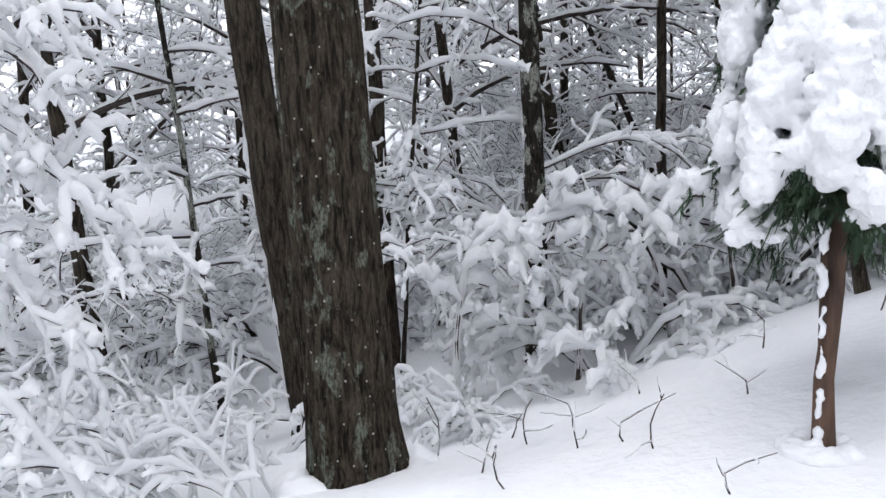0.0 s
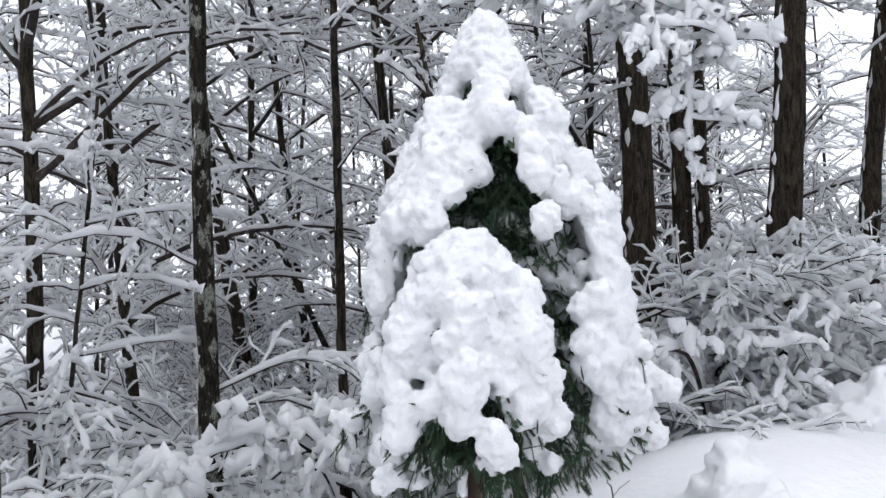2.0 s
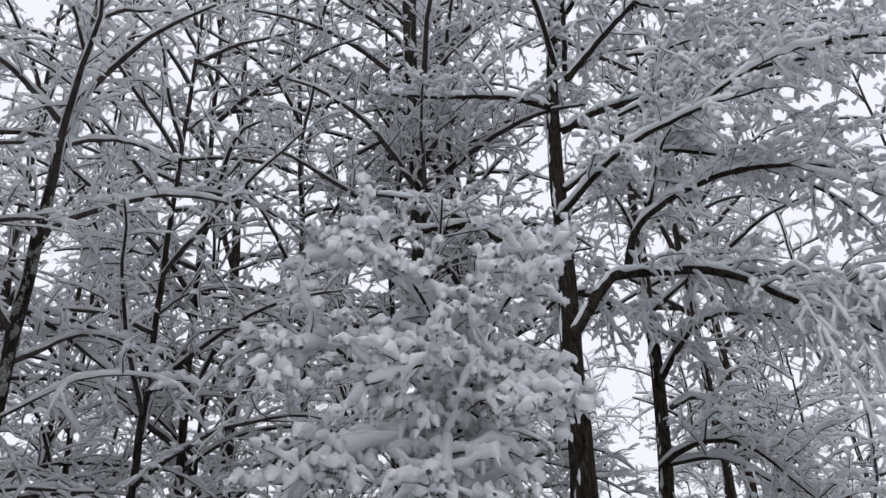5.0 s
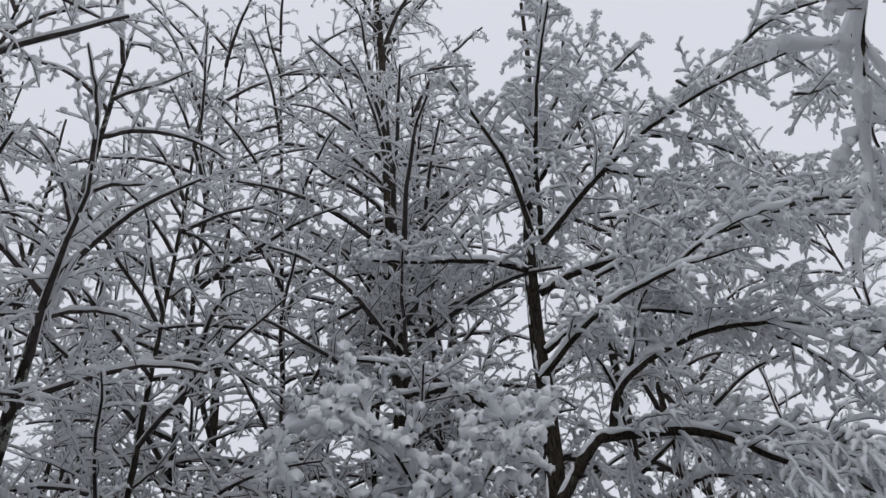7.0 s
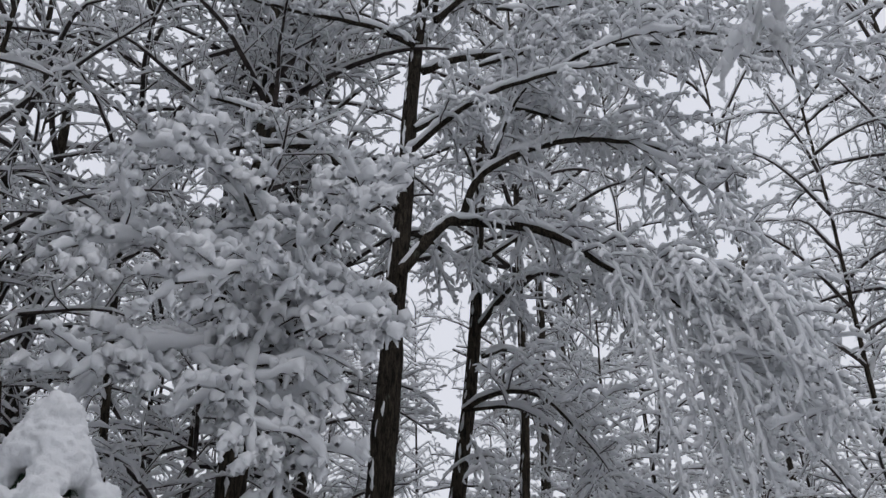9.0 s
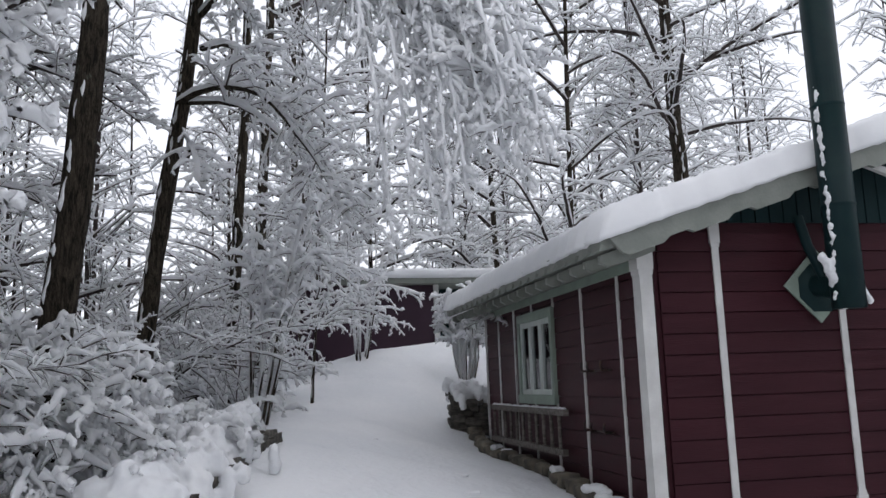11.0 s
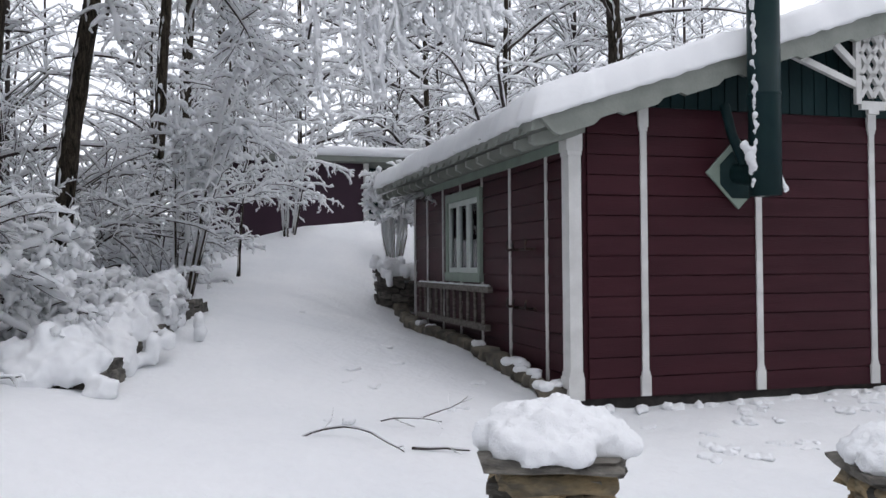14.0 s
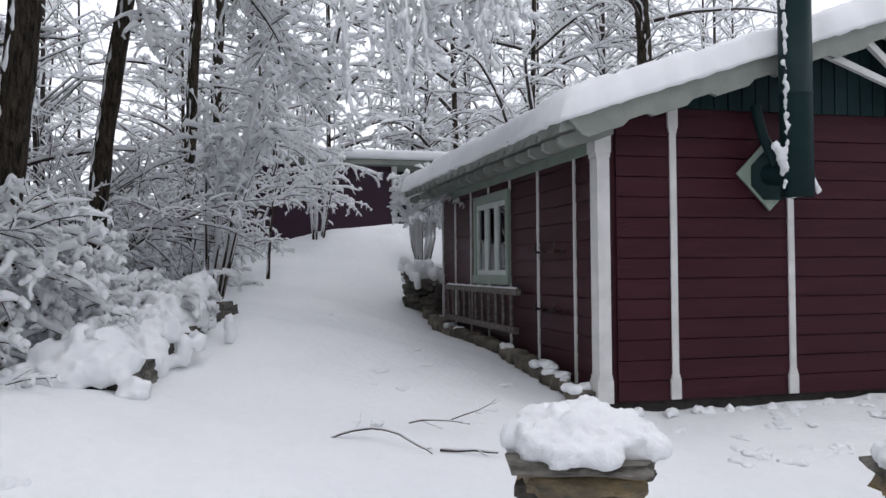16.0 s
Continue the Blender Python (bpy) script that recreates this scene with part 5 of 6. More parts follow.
def evergreen(seed, centre, stem, profile, tiers, label, gaps=(), extra=(), voxel=0.0125, inner=0, tips=14, ball=0.082, green=1.0, mantle=260):
    """Tiers of drooping boughs: needled sprays beneath, fused lumps of snow on top. profile: (height, reach) from top to bottom."""
    rs = np.random.RandomState(seed)
    t = thing("evergreen_tree", label, "evergreen tree")
    q = Quads()
    q.tube(stem[0], stem[1], sides=12)
    put("trunk", q, RUST_BARK, t)
    hs = np.array([p[0] for p in profile])[::-1]
    rr = np.array([p[1] for p in profile])[::-1]
    balls, leaf, wood = [], Quads(), Quads()
    top, bottom = profile[0][0], profile[-1][0]
    for k in range(tiers):
        f = (k + 0.5) / tiers
        z = top - (top - bottom) * f
        R = float(np.interp(z, hs, rr))
        n = max(4, int(3 + R * 12))
        for j in range(n):
            az = 2 * math.pi * (j + 0.5 * (k % 2) + rs.uniform(-0.3, 0.3)) / n
            if any(lo < z < hi and math.cos(az - a) > w for lo, hi, a, w in gaps):
                continue
            L = R * rs.uniform(0.78, 1.14)
            zz = z + rs.normal(0, 0.02)
            start = np.array([centre[0], centre[1], zz + L * 0.42])
            out = np.array([math.cos(az), math.sin(az), 0])
            path = [start + out * L * u + np.array([0, 0, -0.62 * L * u ** 1.9]) for u in np.linspace(0, 1, 7)]
            wood.tube(np.array(path) - (0, 0, 0.03), np.linspace(0.014, 0.005, 7), sides=4)
            for u in np.linspace(0.12, 1.0, max(3, int(L / 0.055))):
                p = start + out * L * u + np.array([0, 0, -0.62 * L * u ** 1.9]) + rs.normal(0, 0.014, 3)
                b = ball * rs.uniform(0.75, 1.1) * (1.05 - 0.25 * u) * (0.75 + 0.25 * min(1, R / 0.3))
                balls.append((p[0], p[1], p[2] + b * 0.35, b, b, b * 0.8))
                if rs.rand() < 0.6:
                    s2 = rs.uniform(0.02, 0.04)
                    balls.append((*(p + rs.normal(0, 1, 3) * b * 0.6 + (0, 0, b * 0.6)), s2, s2, s2))
                if u > 0.35:
                    for _ in range(int(rs.rand() * 5 * green)):
                        down = out * rs.uniform(0.0, 0.4) + rs.normal(0, 0.3, 3) + np.array([0, 0, -1.0])
                        sprigs(leaf, p + rs.normal(0, 0.03, 3) - (0, 0, b * 0.7), down, rs, rs.uniform(0.05, 0.095))
            tip = path[-1]
            for _ in range(int((34 if z < bottom + 0.3 else 18) * rs.rand() ** 1.5 * green)):
                sprigs(leaf, tip + rs.normal(0, 0.035, 3) - out * rs.uniform(0, 0.1) - (0, 0, 0.03), out * 0.15 + rs.normal(0, 0.28, 3) + np.array([0, 0, -1.0]), rs, rs.uniform(0.05, 0.10))
    # a mantle that ties the boughs together, worn through here and there
    for _ in range(int(mantle * max(rr) * (top - bottom))):
        z = rs.uniform(bottom + 0.06, top)
        az = rs.rand() * 6.283
        if any(lo < z < hi and math.cos(az - a) > w for lo, hi, a, w in gaps):
            continue
        if math.sin(az * 6 + 1.2 * math.sin(z * 5)) < -0.45 and math.sin(z * 11 + az * 3 + seed) > 0.1 - 0.5 * (top - z) / (top - bottom):
            continue
        R0 = float(np.interp(z, hs, rr))
        R = R0 * rs.uniform(0.86, 0.97) + 0.05 * (R0 > 0.2) * math.sin(az * 6 + 1.2 * math.sin(z * 5))
        if z < bottom + 0.12 + 0.10 * math.sin(az * 4 + seed):
            continue
        b = rs.uniform(0.045, 0.075)
        balls.append((centre[0] + R * math.cos(az), centre[1] + R * math.sin(az), z + 0.03, b, b, b * 1.15))
    # needle tips that poke out through the mantle
    for _ in range(int(tips * max(rr) * (top - bottom))):
        z = rs.uniform(bottom + 0.04, bottom + (top - bottom) * 0.8 * rs.rand())
        az = rs.rand() * 6.283
        R = float(np.interp(z, hs, rr)) * rs.uniform(0.85, 1.02) + 0.02
        p = np.array([centre[0] + R * math.cos(az), centre[1] + R * math.sin(az), z])
        for _ in range(3):
            sprigs(leaf, p + rs.normal(0, 0.018, 3), np.array([math.cos(az), math.sin(az), -0.9]) + rs.normal(0, 0.4, 3), rs, rs.uniform(0.03, 0.055))
    for _ in range(inner):
        z = rs.uniform(bottom, top - 0.2)
        R = float(np.interp(z, hs, rr))
        az = rs.rand() * 6.28
        k = rs.uniform(0.1, 0.72) * R
        sprigs(leaf, np.array([centre[0] + k * math.cos(az), centre[1] + k * math.sin(az), z + (R - k) * 0.25]), rs.normal(0, 0.6, 3) + (0, 0, -0.7), rs, rs.uniform(0.045, 0.085))
    for x, y, z, b, n in extra:
        for _ in range(n):
            balls.append((x + rs.normal(0, b * 0.5), y + rs.normal(0, b * 0.5), z + rs.normal(0, b * 0.4), b * 0.6, b * 0.6, b * 0.5))
    put("bough_frame", wood, TWIG, t)
    put("needles", leaf, NEEDLE, t, False, "dark green needled sprays")
    lumps("snow_mantle", balls, voxel, SNOW, t, label="thick lumpy mantle of snow", wobble=0.35, seed=seed, smooth_steps=3, clots=0.034, grain=((0.075, 0.8), (0.035, 0.9), (0.018, 0.55)))
    return t


# the taller one behind, hollow towards the clearing
FACING = -2.05
evergreen(61, (1.71, 3.42), ([(1.63, 3.56, 0.2), (1.63, 3.56, 0.9), (1.66, 3.5, 1.7), (1.71, 3.42, 2.8)], (0.034, 0.03, 0.03, 0.01)),
          [(2.90, 0.03), (2.67, 0.15), (2.33, 0.32), (2.02, 0.50), (1.65, 0.57), (1.3, 0.58), (0.95, 0.56)], 8,
          "drooping evergreen tree almost buried in lumpy snow",
          gaps=((1.95, 2.42, FACING + 0.2, 0.955), (0.8, 1.95, FACING - 0.66, 0.97), (0.8, 1.95, FACING + 0.1, 0.80), (1.75, 2.05, FACING + 0.85, 0.975), (0.8, 1.12, FACING + 1.5, 0.85),
                (2.48, 2.70, FACING - 0.75, 0.86), (2.22, 2.36, FACING - 0.95, 0.95), (2.40, 2.62, FACING + 0.75, 0.93), (1.5, 1.66, FACING - 1.15, 0.96)), inner=5200, tips=130,
          extra=((2.26, 3.25, 1.15, 0.12, 16), (2.16, 3.22, 1.55, 0.11, 14), (2.3, 3.3, 1.3, 0.12, 12)), green=1.5, ball=0.070, mantle=1500)
# the small one in front on its bare brown stem
evergreen(62, (1.40, 2.98), ([(1.375, 2.995, 0.15), (1.37, 3.0, 0.5), (1.40, 2.99, 0.85), (1.41, 2.985, 1.25), (1.41, 2.98, 1.8)], (0.048, 0.037, 0.032, 0.030, 0.015)),
          [(1.88, 0.04), (1.82, 0.12), (1.70, 0.20), (1.5, 0.265), (1.25, 0.295), (1.08, 0.29)], 6,
          "small umbrella-shaped evergreen capped with snow on a bare stem", gaps=((1.22, 1.33, FACING + 0.35, 0.965), (1.10, 1.22, FACING - 0.45, 0.95), (1.08, 1.17, FACING + 0.8, 0.94)), extra=((1.27, 3.05, 1.83, 0.08, 8), (1.13, 3.06, 1.08, 0.07, 8)), voxel=0.0115, ball=0.066, green=1.1, inner=1500, mantle=1900, tips=120)


def stem_snow():
    rs = np.random.RandomState(4)
    balls = [(1.345 + 0.0 * k + rs.normal(0, 0.006), 2.97, 0.22 + 0.022 * k, rs.uniform(0.008, 0.02), 0.016, 0.025) for k in range(40) if k % 7 < 5]
    balls += [(1.37 + 0.1 * math.cos(a), 2.99 + 0.1 * math.sin(a), 0.23, 0.07, 0.07, 0.04) for a in np.linspace(0.6, 5.4, 8)]
    tagged(lumps("stem_snow", balls, 0.012, SNOW), "strip of snow stuck along the small evergreen stem", "snow")


stem_snow()


# ---- stones, pedestals, walls ----
def rock(name, sx, sy, sz, seed, mat, parent=None, m=None, flat=0.0):
    """An uneven stone: a rounded block pushed about."""
    rs = np.random.RandomState(seed)
    bm = bmesh.new()
    bmesh.ops.create_cube(bm, size=1.0)
    bmesh.ops.subdivide_edges(bm, edges=list(bm.edges), cuts=2, use_grid_fill=True)
    for v in bm.verts:
        c = v.co.copy()
        ball = c.normalized() * 0.56
        c = c.lerp(ball, 0.55 - 0.4 * flat)
        c += Vector(rs.normal(0, 0.035 - 0.015 * flat, 3))
        v.co = Vector((c.x * sx, c.y * sy, c.z * sz))
    ob = part(name, bm, mat, parent, smooth=flat < 0.5)
    if m is not None:
        ob.matrix_basis = m
    return ob


def pedestal(x, y, z0, height, seed, wide=0.50, label="stacked ledge-stone pedestal under a thick cap of snow"):
    t = thing("stone_pedestal", label, "pedestal", Matrix.Translation((x, y, z0)))
    rs = np.random.RandomState(seed)
    z = -0.1
    while z < height - 0.09:
        th = rs.uniform(0.03, 0.055)
        n = 5 if rs.rand() < 0.6 else 6
        a0 = rs.uniform(0, 3)
        for k in range(n):
            a = a0 + k * 6.28 / n
            w = wide * (0.42 + 0.20 * z / height)
            rock("ledge_stone", w * rs.uniform(0.6, 0.85), w * rs.uniform(0.45, 0.6), th * 1.1, seed * 50 + int(z * 400) + k, SLATE if rs.rand() < 0.4 else BUFF, t, Matrix.Translation((0.125 * math.cos(a), 0.125 * math.sin(a), z + th / 2)) @ Matrix.Rotation(a + rs.normal(0, 0.3), 4, "Z"), 0.9)
        z += th
    rock("cap_stone", wide * 0.92, wide * 0.8, 0.085, seed * 50 + 901, BUFF, t, Matrix.Translation((0, 0, height - 0.075)) @ Matrix.Rotation(0.4, 4, "Z"), 0.4)
    rock("cap_stone", wide * 1.12, wide * 1.0, 0.045, seed * 50 + 902, SLATE, t, Matrix.Translation((0.01, -0.01, height - 0.01)) @ Matrix.Rotation(0.2, 4, "Z"), 0.5)
    balls = []
    for k in range(70):
        a, r = rs.rand() * 6.28, math.sqrt(rs.rand()) * wide * 0.50
        hgt = 0.12 * (1 - (r / (wide * 0.52)) ** 2) + 0.03
        b = rs.uniform(0.05, 0.09)
        balls.append((r * math.cos(a), r * math.sin(a), height + 0.02 + hgt * 0.45, b, b, 0.03 + hgt * rs.uniform(0.35, 0.55)))
    lumps("snow_cap", balls, 0.014, SNOW, t, label="rounded cap of snow", seed=seed, smooth_steps=3, clots=0.04)
    return t


pz = float(ground(3.41, 0.52))
pedestal(3.43, 0.52, pz, 0.875 - pz, 3)
pedestal(4.55, -0.78, float(ground(4.5, -0.7)), 0.42, 6, 0.55)
tagged(lumps("snow_drift", [(3.33 + 0.05 * math.sin(k * 2.1), 0.66 - 0.012 * k + 0.03 * math.cos(k * 1.3), pz + 0.04 + 0.022 * k, 0.14 - 0.006 * k, 0.13 - 0.006 * k, 0.08) for k in range(12)], 0.018, SNOW, smooth_steps=3), "lumpy drift of snow against the pedestal", "snow")


def edging():
    """Rounded field stones laid along the foot of the cottage wall."""
    rs = np.random.RandomState(8)
    made = []
    y = 0.1
    k = 0
    while y < DEEP + 0.5:
        s = rs.uniform(0.12, 0.22)
        p = HOUSE @ Vector((-0.16 - rs.uniform(0, 0.08), y, 0))
        g = float(ground(p.x, p.y))
        ob = rock("field_stone", s * 1.15, s, s * 0.85, 300 + k, STONE, None, Matrix.Translation((p.x, p.y, g + 0.05)) @ Matrix.Rotation(rs.rand() * 6, 4, "Z"))
        tagged(ob, "rounded tan field stone edging the cottage wall", "stone", "edging stones")
        if rs.rand() < (0.7 if y < 1.6 else 0.12):
            cap = lumps("snow_cap", [(rs.normal(0, s * 0.2), rs.normal(0, s * 0.2), s * 0.36 + 0.02, s * 0.36, s * 0.34, 0.045) for _ in range(4)], 0.016, SNOW, ob, seed=k, smooth_steps=1)
        y += s * 0.92
        k += 1
    for k in range(26):
        p = HOUSE @ Vector((0.2 + k * 0.17 + rs.normal(0, 0.06), -0.12 - 0.06 * rs.rand(), 0))
        g = float(ground(p.x, p.y))
        ob = lumps("snow_clod", [(p.x + 0.03 * j * rs.uniform(-1, 1), p.y + 0.025 * j * rs.uniform(-1, 1), g + 0.01, rs.uniform(0.05, 0.10), rs.uniform(0.04, 0.06), rs.uniform(0.02, 0.05)) for j in range(3)], 0.014, SNOW, wobble=0.6, seed=k, smooth_steps=1)
        tagged(ob, "ragged ridge of snow along the cottage foundation", "snow", "foundation snow")
    for k in range(44):
        if k < 34:
            p = HOUSE @ Vector((rs.uniform(-0.2, 4.2), -0.35 - 1.5 * rs.rand(), 0))
        else:
            p = HOUSE @ Vector((-0.7 - 1.6 * rs.rand(), rs.uniform(-0.8, 4.0), 0))
        g = float(ground(p.x, p.y) + fields(p.x, p.y))
        s = rs.uniform(0.6, 1.3)
        ob = lumps("fallen_snow", [(p.x + 0.06 * s * rs.normal(), p.y + 0.05 * s * rs.normal(), g + 0.002, 0.05 * s, 0.045 * s, 0.022 * s) for j in range(4)], 0.014, SNOW, wobble=0.6, seed=90 + k, smooth_steps=1)
        tagged(ob, "small clump of snow dropped on the smooth snow ground", "snow", "fallen snow clumps")


edging()


def dry_wall(name, a, b, height, seed, label, thick=0.42, snow=0.14, mat=None, drape=0.3, bank=0.0):
    """A dry stone wall from a to b: courses of uneven ledge stones under a blanket of snow."""
    t = thing(name, label, "stone wall")
    rs = np.random.RandomState(seed)
    a, b = Vector((*a, 0)), Vector((*b, 0))
    L = (b - a).length
    way = (b - a).normalized()
    side = Vector((-way.y, way.x, 0))
    ang = math.atan2(way.y, way.x)
    z = 0.0
    k = 0
    while z < height:
        th = rs.uniform(0.06, 0.13)
        u = rs.uniform(-0.1, 0.05)
        while u < L:
            w = rs.uniform(0.18, 0.42)
            for s in ((1, -1)):
                p = a + way * (u + w / 2) + side * s * thick * 0.26
                g = float(ground(p.x, p.y))
                rock("wall_stone", w * 1.05, thick * 0.55, th * 1.1, seed * 99 + k, mat or SLATE, t, Matrix.Translation((p.x, p.y, g + z + th / 2 - 0.05)) @ Matrix.Rotation(ang + rs.normal(0, 0.06), 4, "Z"), 0.8)
                k += 1
            u += w
        z += th
    balls = []
    n = int(L / (0.030 if bank else 0.042))
    for i in range(n):
        gap = bank and (math.sin(i * 0.17) + 0.6 * math.sin(i * 0.071 + 1.0) > 0.15 or i > 0.9 * n)
        p = a + way * (L * i / n) + side * (rs.normal(0, thick * 0.28) if not gap else rs.uniform(-0.12, 0.5) * thick)
        g = float(ground(p.x, p.y))
        h = height + snow * 0.35 + rs.normal(0, 0.02)
        balls.append((p.x, p.y, g + h, rs.uniform(0.05, 0.11), rs.uniform(0.05, 0.11), snow * rs.uniform(0.5, 0.9)))
        if bank and i < 0.9 * n:
            f = rs.uniform(0.0, 1.0)
            o = thick * (0.1 + 0.34 * f)
            c = a + way * (L * i / n) - side * o
            hole = gap and f > 0.2
            if not hole:
                r = rs.uniform(0.06, 0.105)
                balls.append((c.x, c.y, float(ground(c.x, c.y)) + (height + 0.10) * (1 - f ** 1.6) - 0.02, r, r, r * 0.75))
        if rs.rand() < drape and not gap:
            s = 1 if rs.rand() < 0.5 else -1
            for d in range(rs.randint(2, 5)):
                balls.append((p.x * 1 + side.x * s * thick * 0.55, p.y + side.y * s * thick * 0.55, g + height - d * 0.05, 0.06, 0.06, 0.06))
    for i in range(int(32 * bank)):
        f = rs.rand()
        c = a - way * (0.28 * f - 0.1) + side * rs.normal(0, 0.16)
        balls.append((c.x, c.y, float(ground(c.x, c.y)) + (height + 0.05) * (1 - f ** 1.5), 0.13, 0.13, 0.09))
    lumps("snow_blanket", balls, 0.024, SNOW, t, label="thick snow lying on the wall top", seed=seed, smooth_steps=3, wobble=0.6)
    return t


dry_wall("garden_wall", (5.0, 4.3), (7.75, 5.45), 0.19, 4, "low dry-stone wall half buried in snow beside the path", drape=0.35, snow=0.2, bank=1.0)
far0 = HOUSE @ Vector((-0.5, 6.6, 0))
far1 = HOUSE @ Vector((0.6, 6.5, 0))
dry_wall("retaining_wall", (far0.x, far0.y), (far1.x, far1.y), 0.55, 5, "dark dry-stone wall at the cottage's far corner", snow=0.18)


# ---- the purple-brown house up the slope ----
PLUM = material("plum_paint", (0.040, 0.018, 0.032), 0.6, (0.032, 0.014, 0.026), 1.2, bump=0.2, bump_scale=30, grain=0.08)


def upper_house():
    m = Matrix.Translation((18.55, 8.44, 1.15)) @ Matrix.Rotation(math.atan2(11.73 - 8.44, 16.0 - 18.55), 4, "Z")
    t = thing("upper_house", "plum-coloured house with snowy roof up the slope", "house", m)
    part("wall", slab((0, -5.0, -1.0), (4.2, 0.0, 2.85)), PLUM, t)
    part("corner_trim", slab((-0.06, -0.02, 1.0), (0.06, 0.06, 2.85)), WHITE, t, "white corner board")
    part("eave", slab((-1.4, -5.4, 2.80), (4.5, 0.4, 2.92)), GREY, t, "grey eave boards")
    part("porch_wall", slab((-1.4, -3.0, 0.4), (0.0, -0.9, 2.8)), TEAL, t, "dark porch recess")
    part("porch_rail", slab((-1.3, -0.4, 1.9), (-0.06, -0.34, 2.0)), SAGE, t, "sage porch rail")
    rs = np.random.RandomState(2)
    part("roof_snow", slab((-1.5, -5.5, 2.925), (4.6, 0.52, 3.14), 0.07), SNOW, t, "snow on the roof edge", True)
    for k in range(46):
        x = 0.1 + (k % 16) * 0.26
        z = 0.55 + (k // 16) * 0.2
        rock("footing_stone", 0.27, 0.2, 0.2, 700 + k, SLATE, t, Matrix.Translation((x, 0.03, z)), 0.8)
    return t


upper_house()


# ---- stump, sticks, weeds ----
def stump():
    t = thing("rotten_stump", "rotten brown stump hollow under a heap of snow", "stump")
    rs = np.random.RandomState(1)
    cx, cy = 2.92, 3.40
    gz = float(ground(cx, cy)) - 0.04
    rock("stump_wood", 0.24, 0.20, 0.26, 51, RUST_BARK, t, Matrix.Translation((cx + 0.04, cy - 0.02, gz + 0.10)), 0.3)
    rock("stump_wood", 0.15, 0.12, 0.12, 52, DARK, t, Matrix.Translation((cx - 0.08, cy - 0.13, gz + 0.05)) @ Matrix.Rotation(0.5, 4, "Z"), 0.4)
    rock("stump_wood", 0.20, 0.08, 0.09, 53, DARK, t, Matrix.Translation((cx + 0.05, cy - 0.20, gz + 0.0)) @ Matrix.Rotation(0.4, 4, "Y"), 0.4)
    q = Quads()
    q.tube([(cx - 0.26, cy - 0.20, gz + 0.02), (cx - 0.10, cy - 0.23, gz + 0.05), (cx + 0.06, cy - 0.25, gz - 0.02)], (0.02, 0.05, 0.02), sides=8)
    put("dead_root", q, DARK, t)
    balls = []
    for k in range(90):
        a, r = rs.rand() * 6.283, 0.36 * math.sqrt(rs.rand())
        front = math.cos(a + 2.05)
        if front > 0.7 and r > 0.16:
            continue
        h = 0.42 * (1 - r / 0.36) ** 1.4
        b = rs.uniform(0.045, 0.085)
        for zz in np.arange(0.0, h + 0.02, 0.06):
            balls.append((cx + r * math.cos(a), cy + r * math.sin(a), gz + 0.02 + zz, b, b, b * 0.9))
    for k in range(14):
        balls.append((cx - 0.30 + 0.055 * k + rs.normal(0, 0.01), cy - 0.30 - 0.03 * math.sin(k), gz - 0.02 + 0.025 * math.sin(k * 1.7), 0.05, 0.05, 0.04))
    lumps("snow_heap", balls, 0.016, SNOW, t, label="peaked heap of snow", seed=2, smooth_steps=2)


stump()


def stick(points, r, label, snow=0.012, name="fallen_twig", forks=2, seed=0, group="twigs on the snow"):
    g = Growth(200 + seed, snow, 1.0)
    pts = [np.array((x, y, float(ground(x, y)) + z)) for x, y, z in points]
    g.limb(pts, r, r * 0.5, 1 if forks else 0, 1.0, 1.0, 0.0, count=max(forks, 1), size=0.25)
    return g.finish(name, label, "twig", group)


stick([(5.30, 2.62, 0.0), (5.42, 2.50, 0.06), (5.48, 2.38, 0.09), (5.50, 2.2, 0.08), (5.50, 2.05, 0.04), (5.52, 1.97, 0.0)], 0.009, "bent dark twig lying on the snow", 0.006, forks=2, seed=1)
stick([(5.6, 1.95, 0.01), (5.7, 1.75, 0.02), (5.75, 1.6, 0.02)], 0.012, "short dark twig lying on the snow", 0.006, forks=2, seed=2)
stick([(6.1, 2.4, 0.0), (6.15, 2.2, 0.05), (6.3, 2.0, 0.03)], 0.007, "thin twig poking out of the snow", 0.005, seed=3)
stick([(6.4, 2.2, 0.0), (6.5, 2.0, 0.10), (6.6, 1.9, 0.18)], 0.006, "thin twig poking out of the snow", 0.005, seed=4)
stick([(6.3, 1.75, 0.0), (6.3, 1.68, 0.04), (6.32, 1.6, 0.0)], 0.012, "dark stub of wood in the snow", 0.012, seed=5)
rt = np.random.RandomState(31)
for k, (x, y) in enumerate(((0.75, 3.5), (0.82, 3.3), (0.55, 3.6), (1.36, 3.75), (0.35, 3.9), (0.1, 3.5), (0.6, 4.1), (1.0, 4.4), (0.3, 4.3), (1.75, 4.6), (2.3, 4.4), (-0.1, 4.2), (0.95, 2.75), (2.6, 4.0), (0.2, 3.2))):
    h = rt.uniform(0.12, 0.4)
    stick([(x, y, -0.03), (x + rt.normal(0, 0.04), y + rt.normal(0, 0.04), h * 0.5), (x + rt.normal(0, 0.12), y + rt.normal(0, 0.08), h)], 0.005, "bare weed stalk standing in the snow", 0.006, "weed_stalk", 2, 10 + k, "weed stalks")


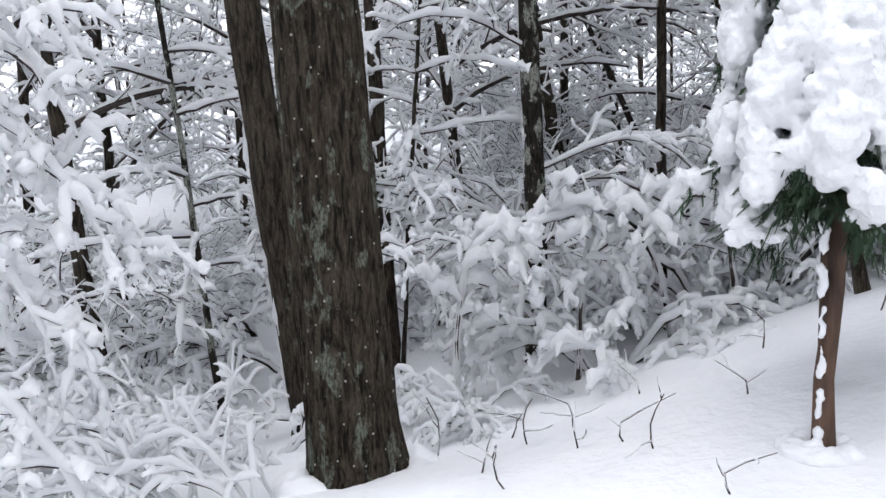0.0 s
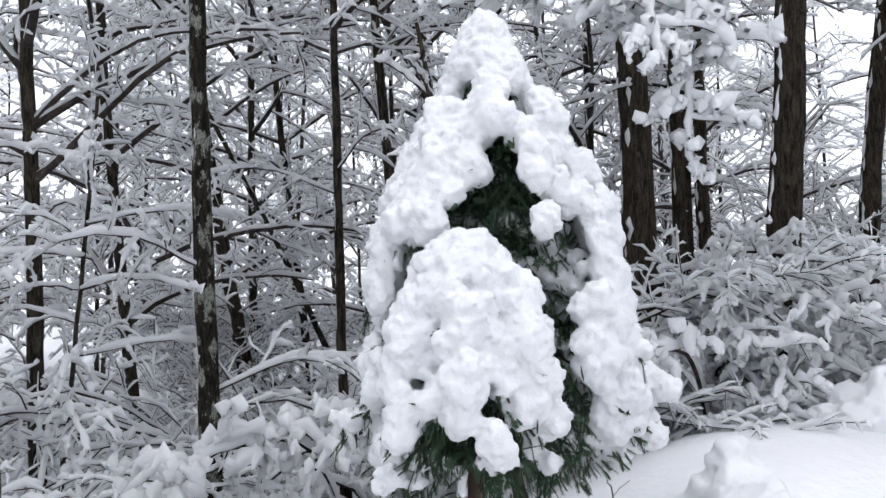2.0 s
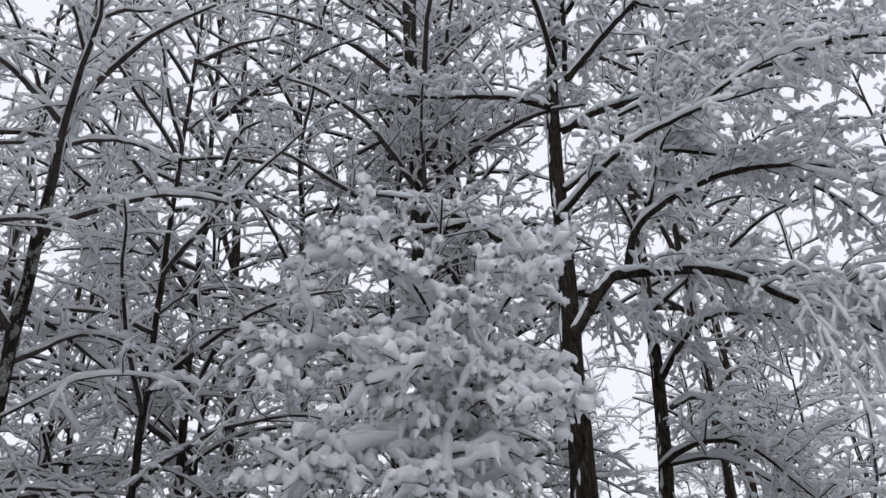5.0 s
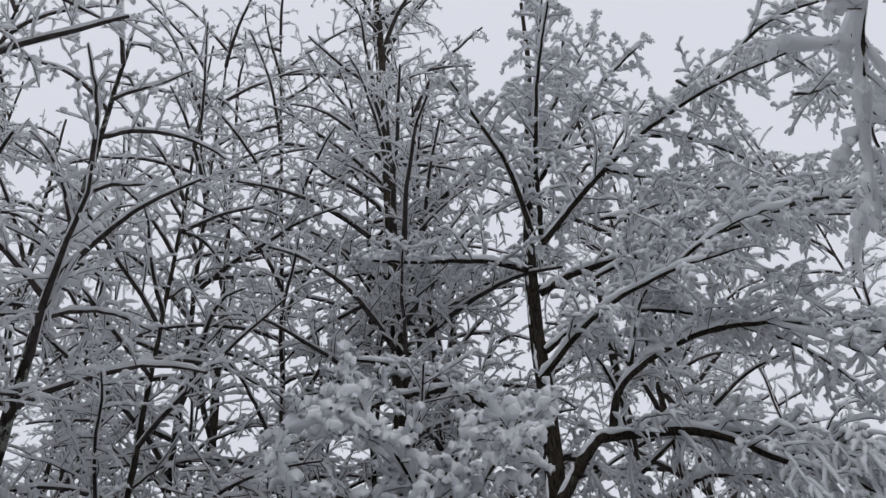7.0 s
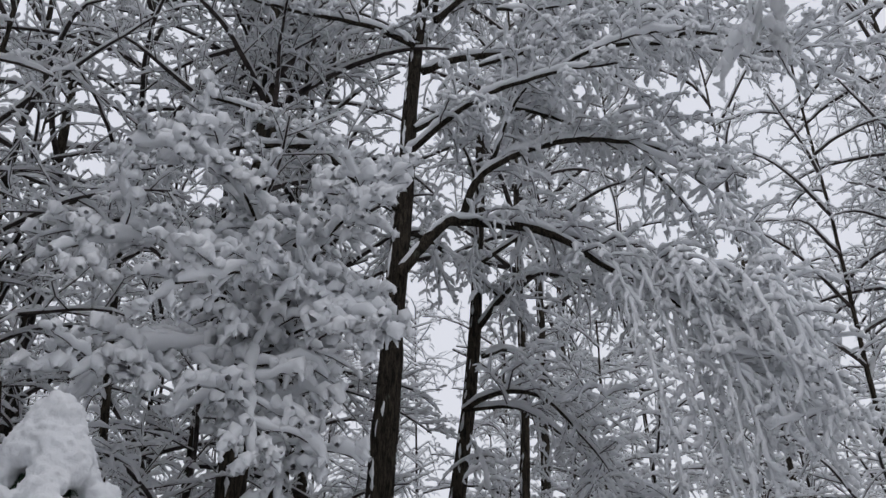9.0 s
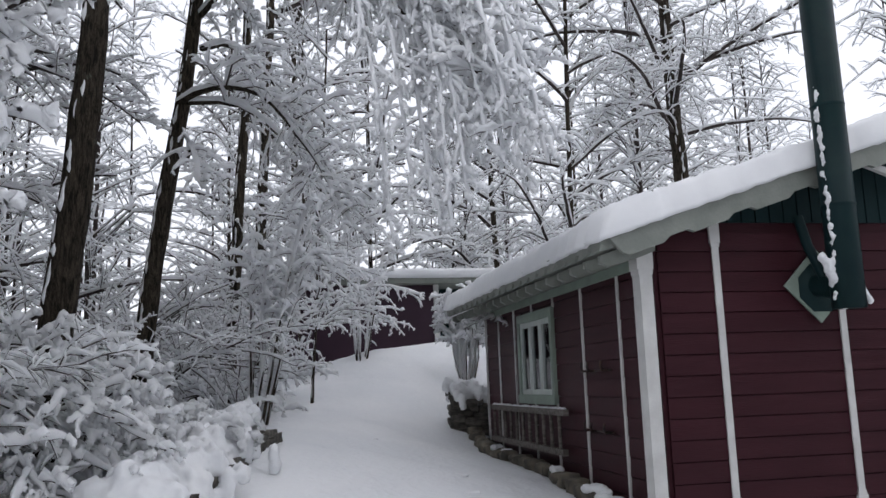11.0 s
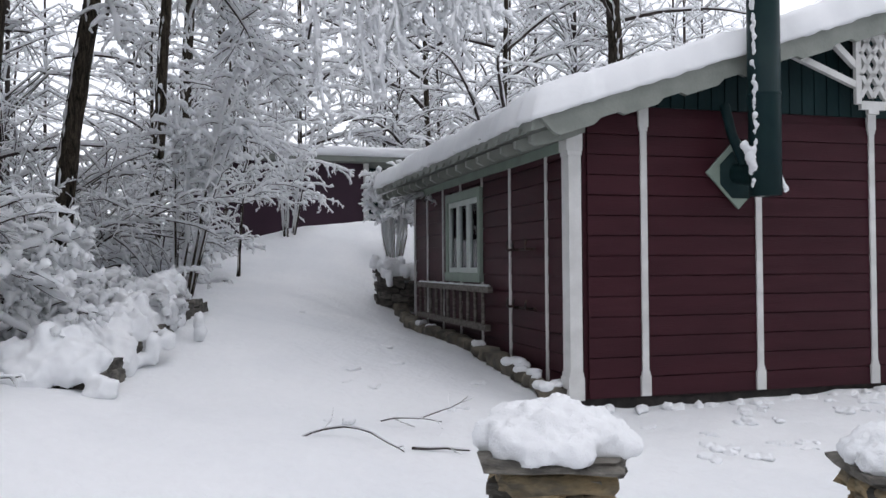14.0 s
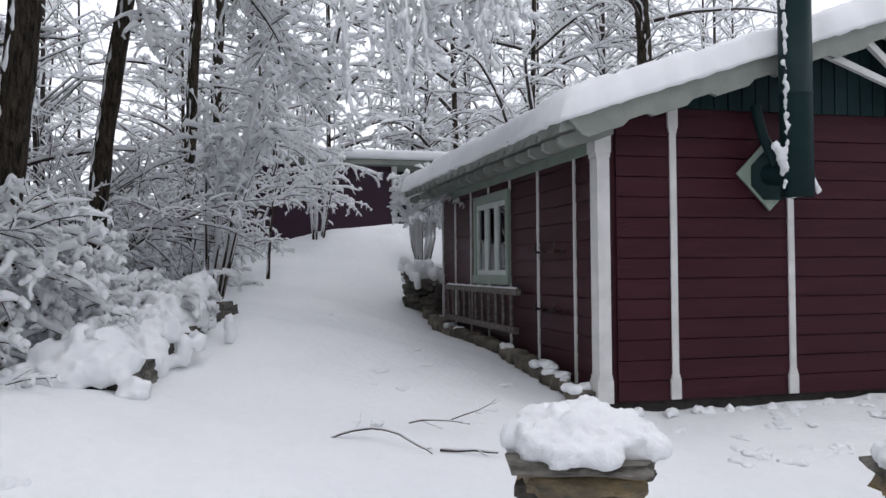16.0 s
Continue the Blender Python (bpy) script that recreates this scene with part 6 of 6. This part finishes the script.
# ---- close brush on the clearing's edge ----
def side_boughs():
    """Bowed branches that hang into the clearing beside the great trunk."""
    g = Growth(77, 0.045, 1.0)
    g.pad = 1.3
    for k, (z, reach, yy) in enumerate(((2.5, 0.8, 2.9), (2.2, 1.1, 3.1), (1.9, 0.95, 2.75), (1.6, 1.15, 3.0), (1.3, 1.0, 2.8), (1.0, 1.1, 3.0), (2.0, 0.9, 3.4), (1.4, 1.2, 3.3), (0.7, 1.1, 2.75))):
        x0 = -2.35
        g.limb([(x0, yy + 0.3, z + 0.1), (x0 + reach * 0.4, yy + 0.1, z + 0.12), (x0 + reach * 0.8, yy, z - 0.15), (x0 + reach, yy - 0.05, z - 0.5)], 0.016, 0.005, 2, 1.0, 1.0, 0.45, size=0.5)
    g.trunk([(-2.4, 3.3, -0.4), (-2.4, 3.25, 1.2), (-2.35, 3.2, 2.9)], 0.05, 0.03)
    g.finish("sapling", "leafy sapling bowed under clotted snow", "tree")


side_boughs()


def low_brush():
    rs = np.random.RandomState(44)
    for k in range(9):
        x, y = -2.2 + 0.15 * k + rs.normal(0, 0.1), 3.4 + 1.2 * rs.rand()
        g = Growth(400 + k, 0.030, 0.9)
        z = float(ground(x, y))
        for j in range(4):
            az = rs.uniform(1.3, 3.9)
            L = rs.uniform(0.5, 1.0)
            e = np.array([math.cos(az), math.sin(az), 0])
            p = np.array([x, y, z])
            g.limb([p, p + e * L * 0.3 + (0, 0, 0.30 * L), p + e * L * 0.7 + (0, 0, 0.42 * L), p + e * L + (0, 0, 0.22 * L)], 0.008, 0.003, 1, 1.0, 1.0, 0.3, size=0.32)
        g.finish("brush", "thin arching brush with snow on every twig", "shrub", "low brush")


low_brush()


def arch(base, tip, top, seed, snow=0.06):
    g = Growth(seed, snow * 1.4, 0.75)
    b = np.array((*base, float(ground(*base)) - 0.05))
    t = np.array((*tip, top))
    path = [b, b + (t - b) * (0.12, 0.12, 0.55), b + (t - b) * (0.4, 0.4, 0.95), t, t + (t - b) * (0.5, 0.5, 0) + (0, 0, -0.25)]
    g.limb(path, 0.022, 0.008, 2, 1.0, 1.0, 0.5, size=0.6, start=0.4)
    g.finish("bent_sapling", "dark sapling bent into an arch by snow", "tree", "bent saplings")


arch((0.0, 5.2), (0.35, 5.2), 0.75, 81)
arch((0.9, 5.9), (1.3, 5.8), 0.85, 82)
arch((1.7, 6.3), (0.7, 5.7), 0.8, 83)
arch((2.2, 6.3), (1.6, 5.8), 0.9, 84)
arch((3.4, 5.5), (2.7, 5.0), 1.15, 85)
arch((4.3, 5.4), (3.5, 4.9), 1.3, 86)


def clump_shrub(cx, cy, stems, length, seed, lean, snow=0.04):
    g = Growth(seed, snow, 0.62, 1)
    for i in range(stems):
        az = i * 2.4
        b = np.array([0.10 * math.cos(az), 0.10 * math.sin(az), -0.05])
        L = length * g.r.uniform(0.65, 1.1)
        e = np.array([math.cos(az) * 0.13 + lean[0], math.sin(az) * 0.13 + lean[1], 1.0]) * L
        over = np.array([e[0], e[1], 0]) * 0.6
        g.limb([b, b + e * 0.35 + g.r.normal(0, 0.03, 3), b + e * 0.7, b + e + over * 0.3, b + e + over + (0, 0, -0.12 * L)], 0.012 + 0.006 * L, 0.006, 2, 1.0, 1.0, 0.35, size=0.6, start=0.4, thick=True)
    return g.finish("path_shrub", "many-stemmed shrub arching over the path under snow", "shrub", "", None, Matrix.Translation((cx, cy, float(ground(cx, cy)))))


clump_shrub(9.25, 6.55, 9, 2.9, 88, (0.08, -0.10), 0.058)
clump_shrub(14.7, 6.05, 18, 1.7, 89, (0, 0), 0.075)
clump_shrub(15.3, 8.6, 5, 2.2, 91, (0.1, 0.0), 0.06)
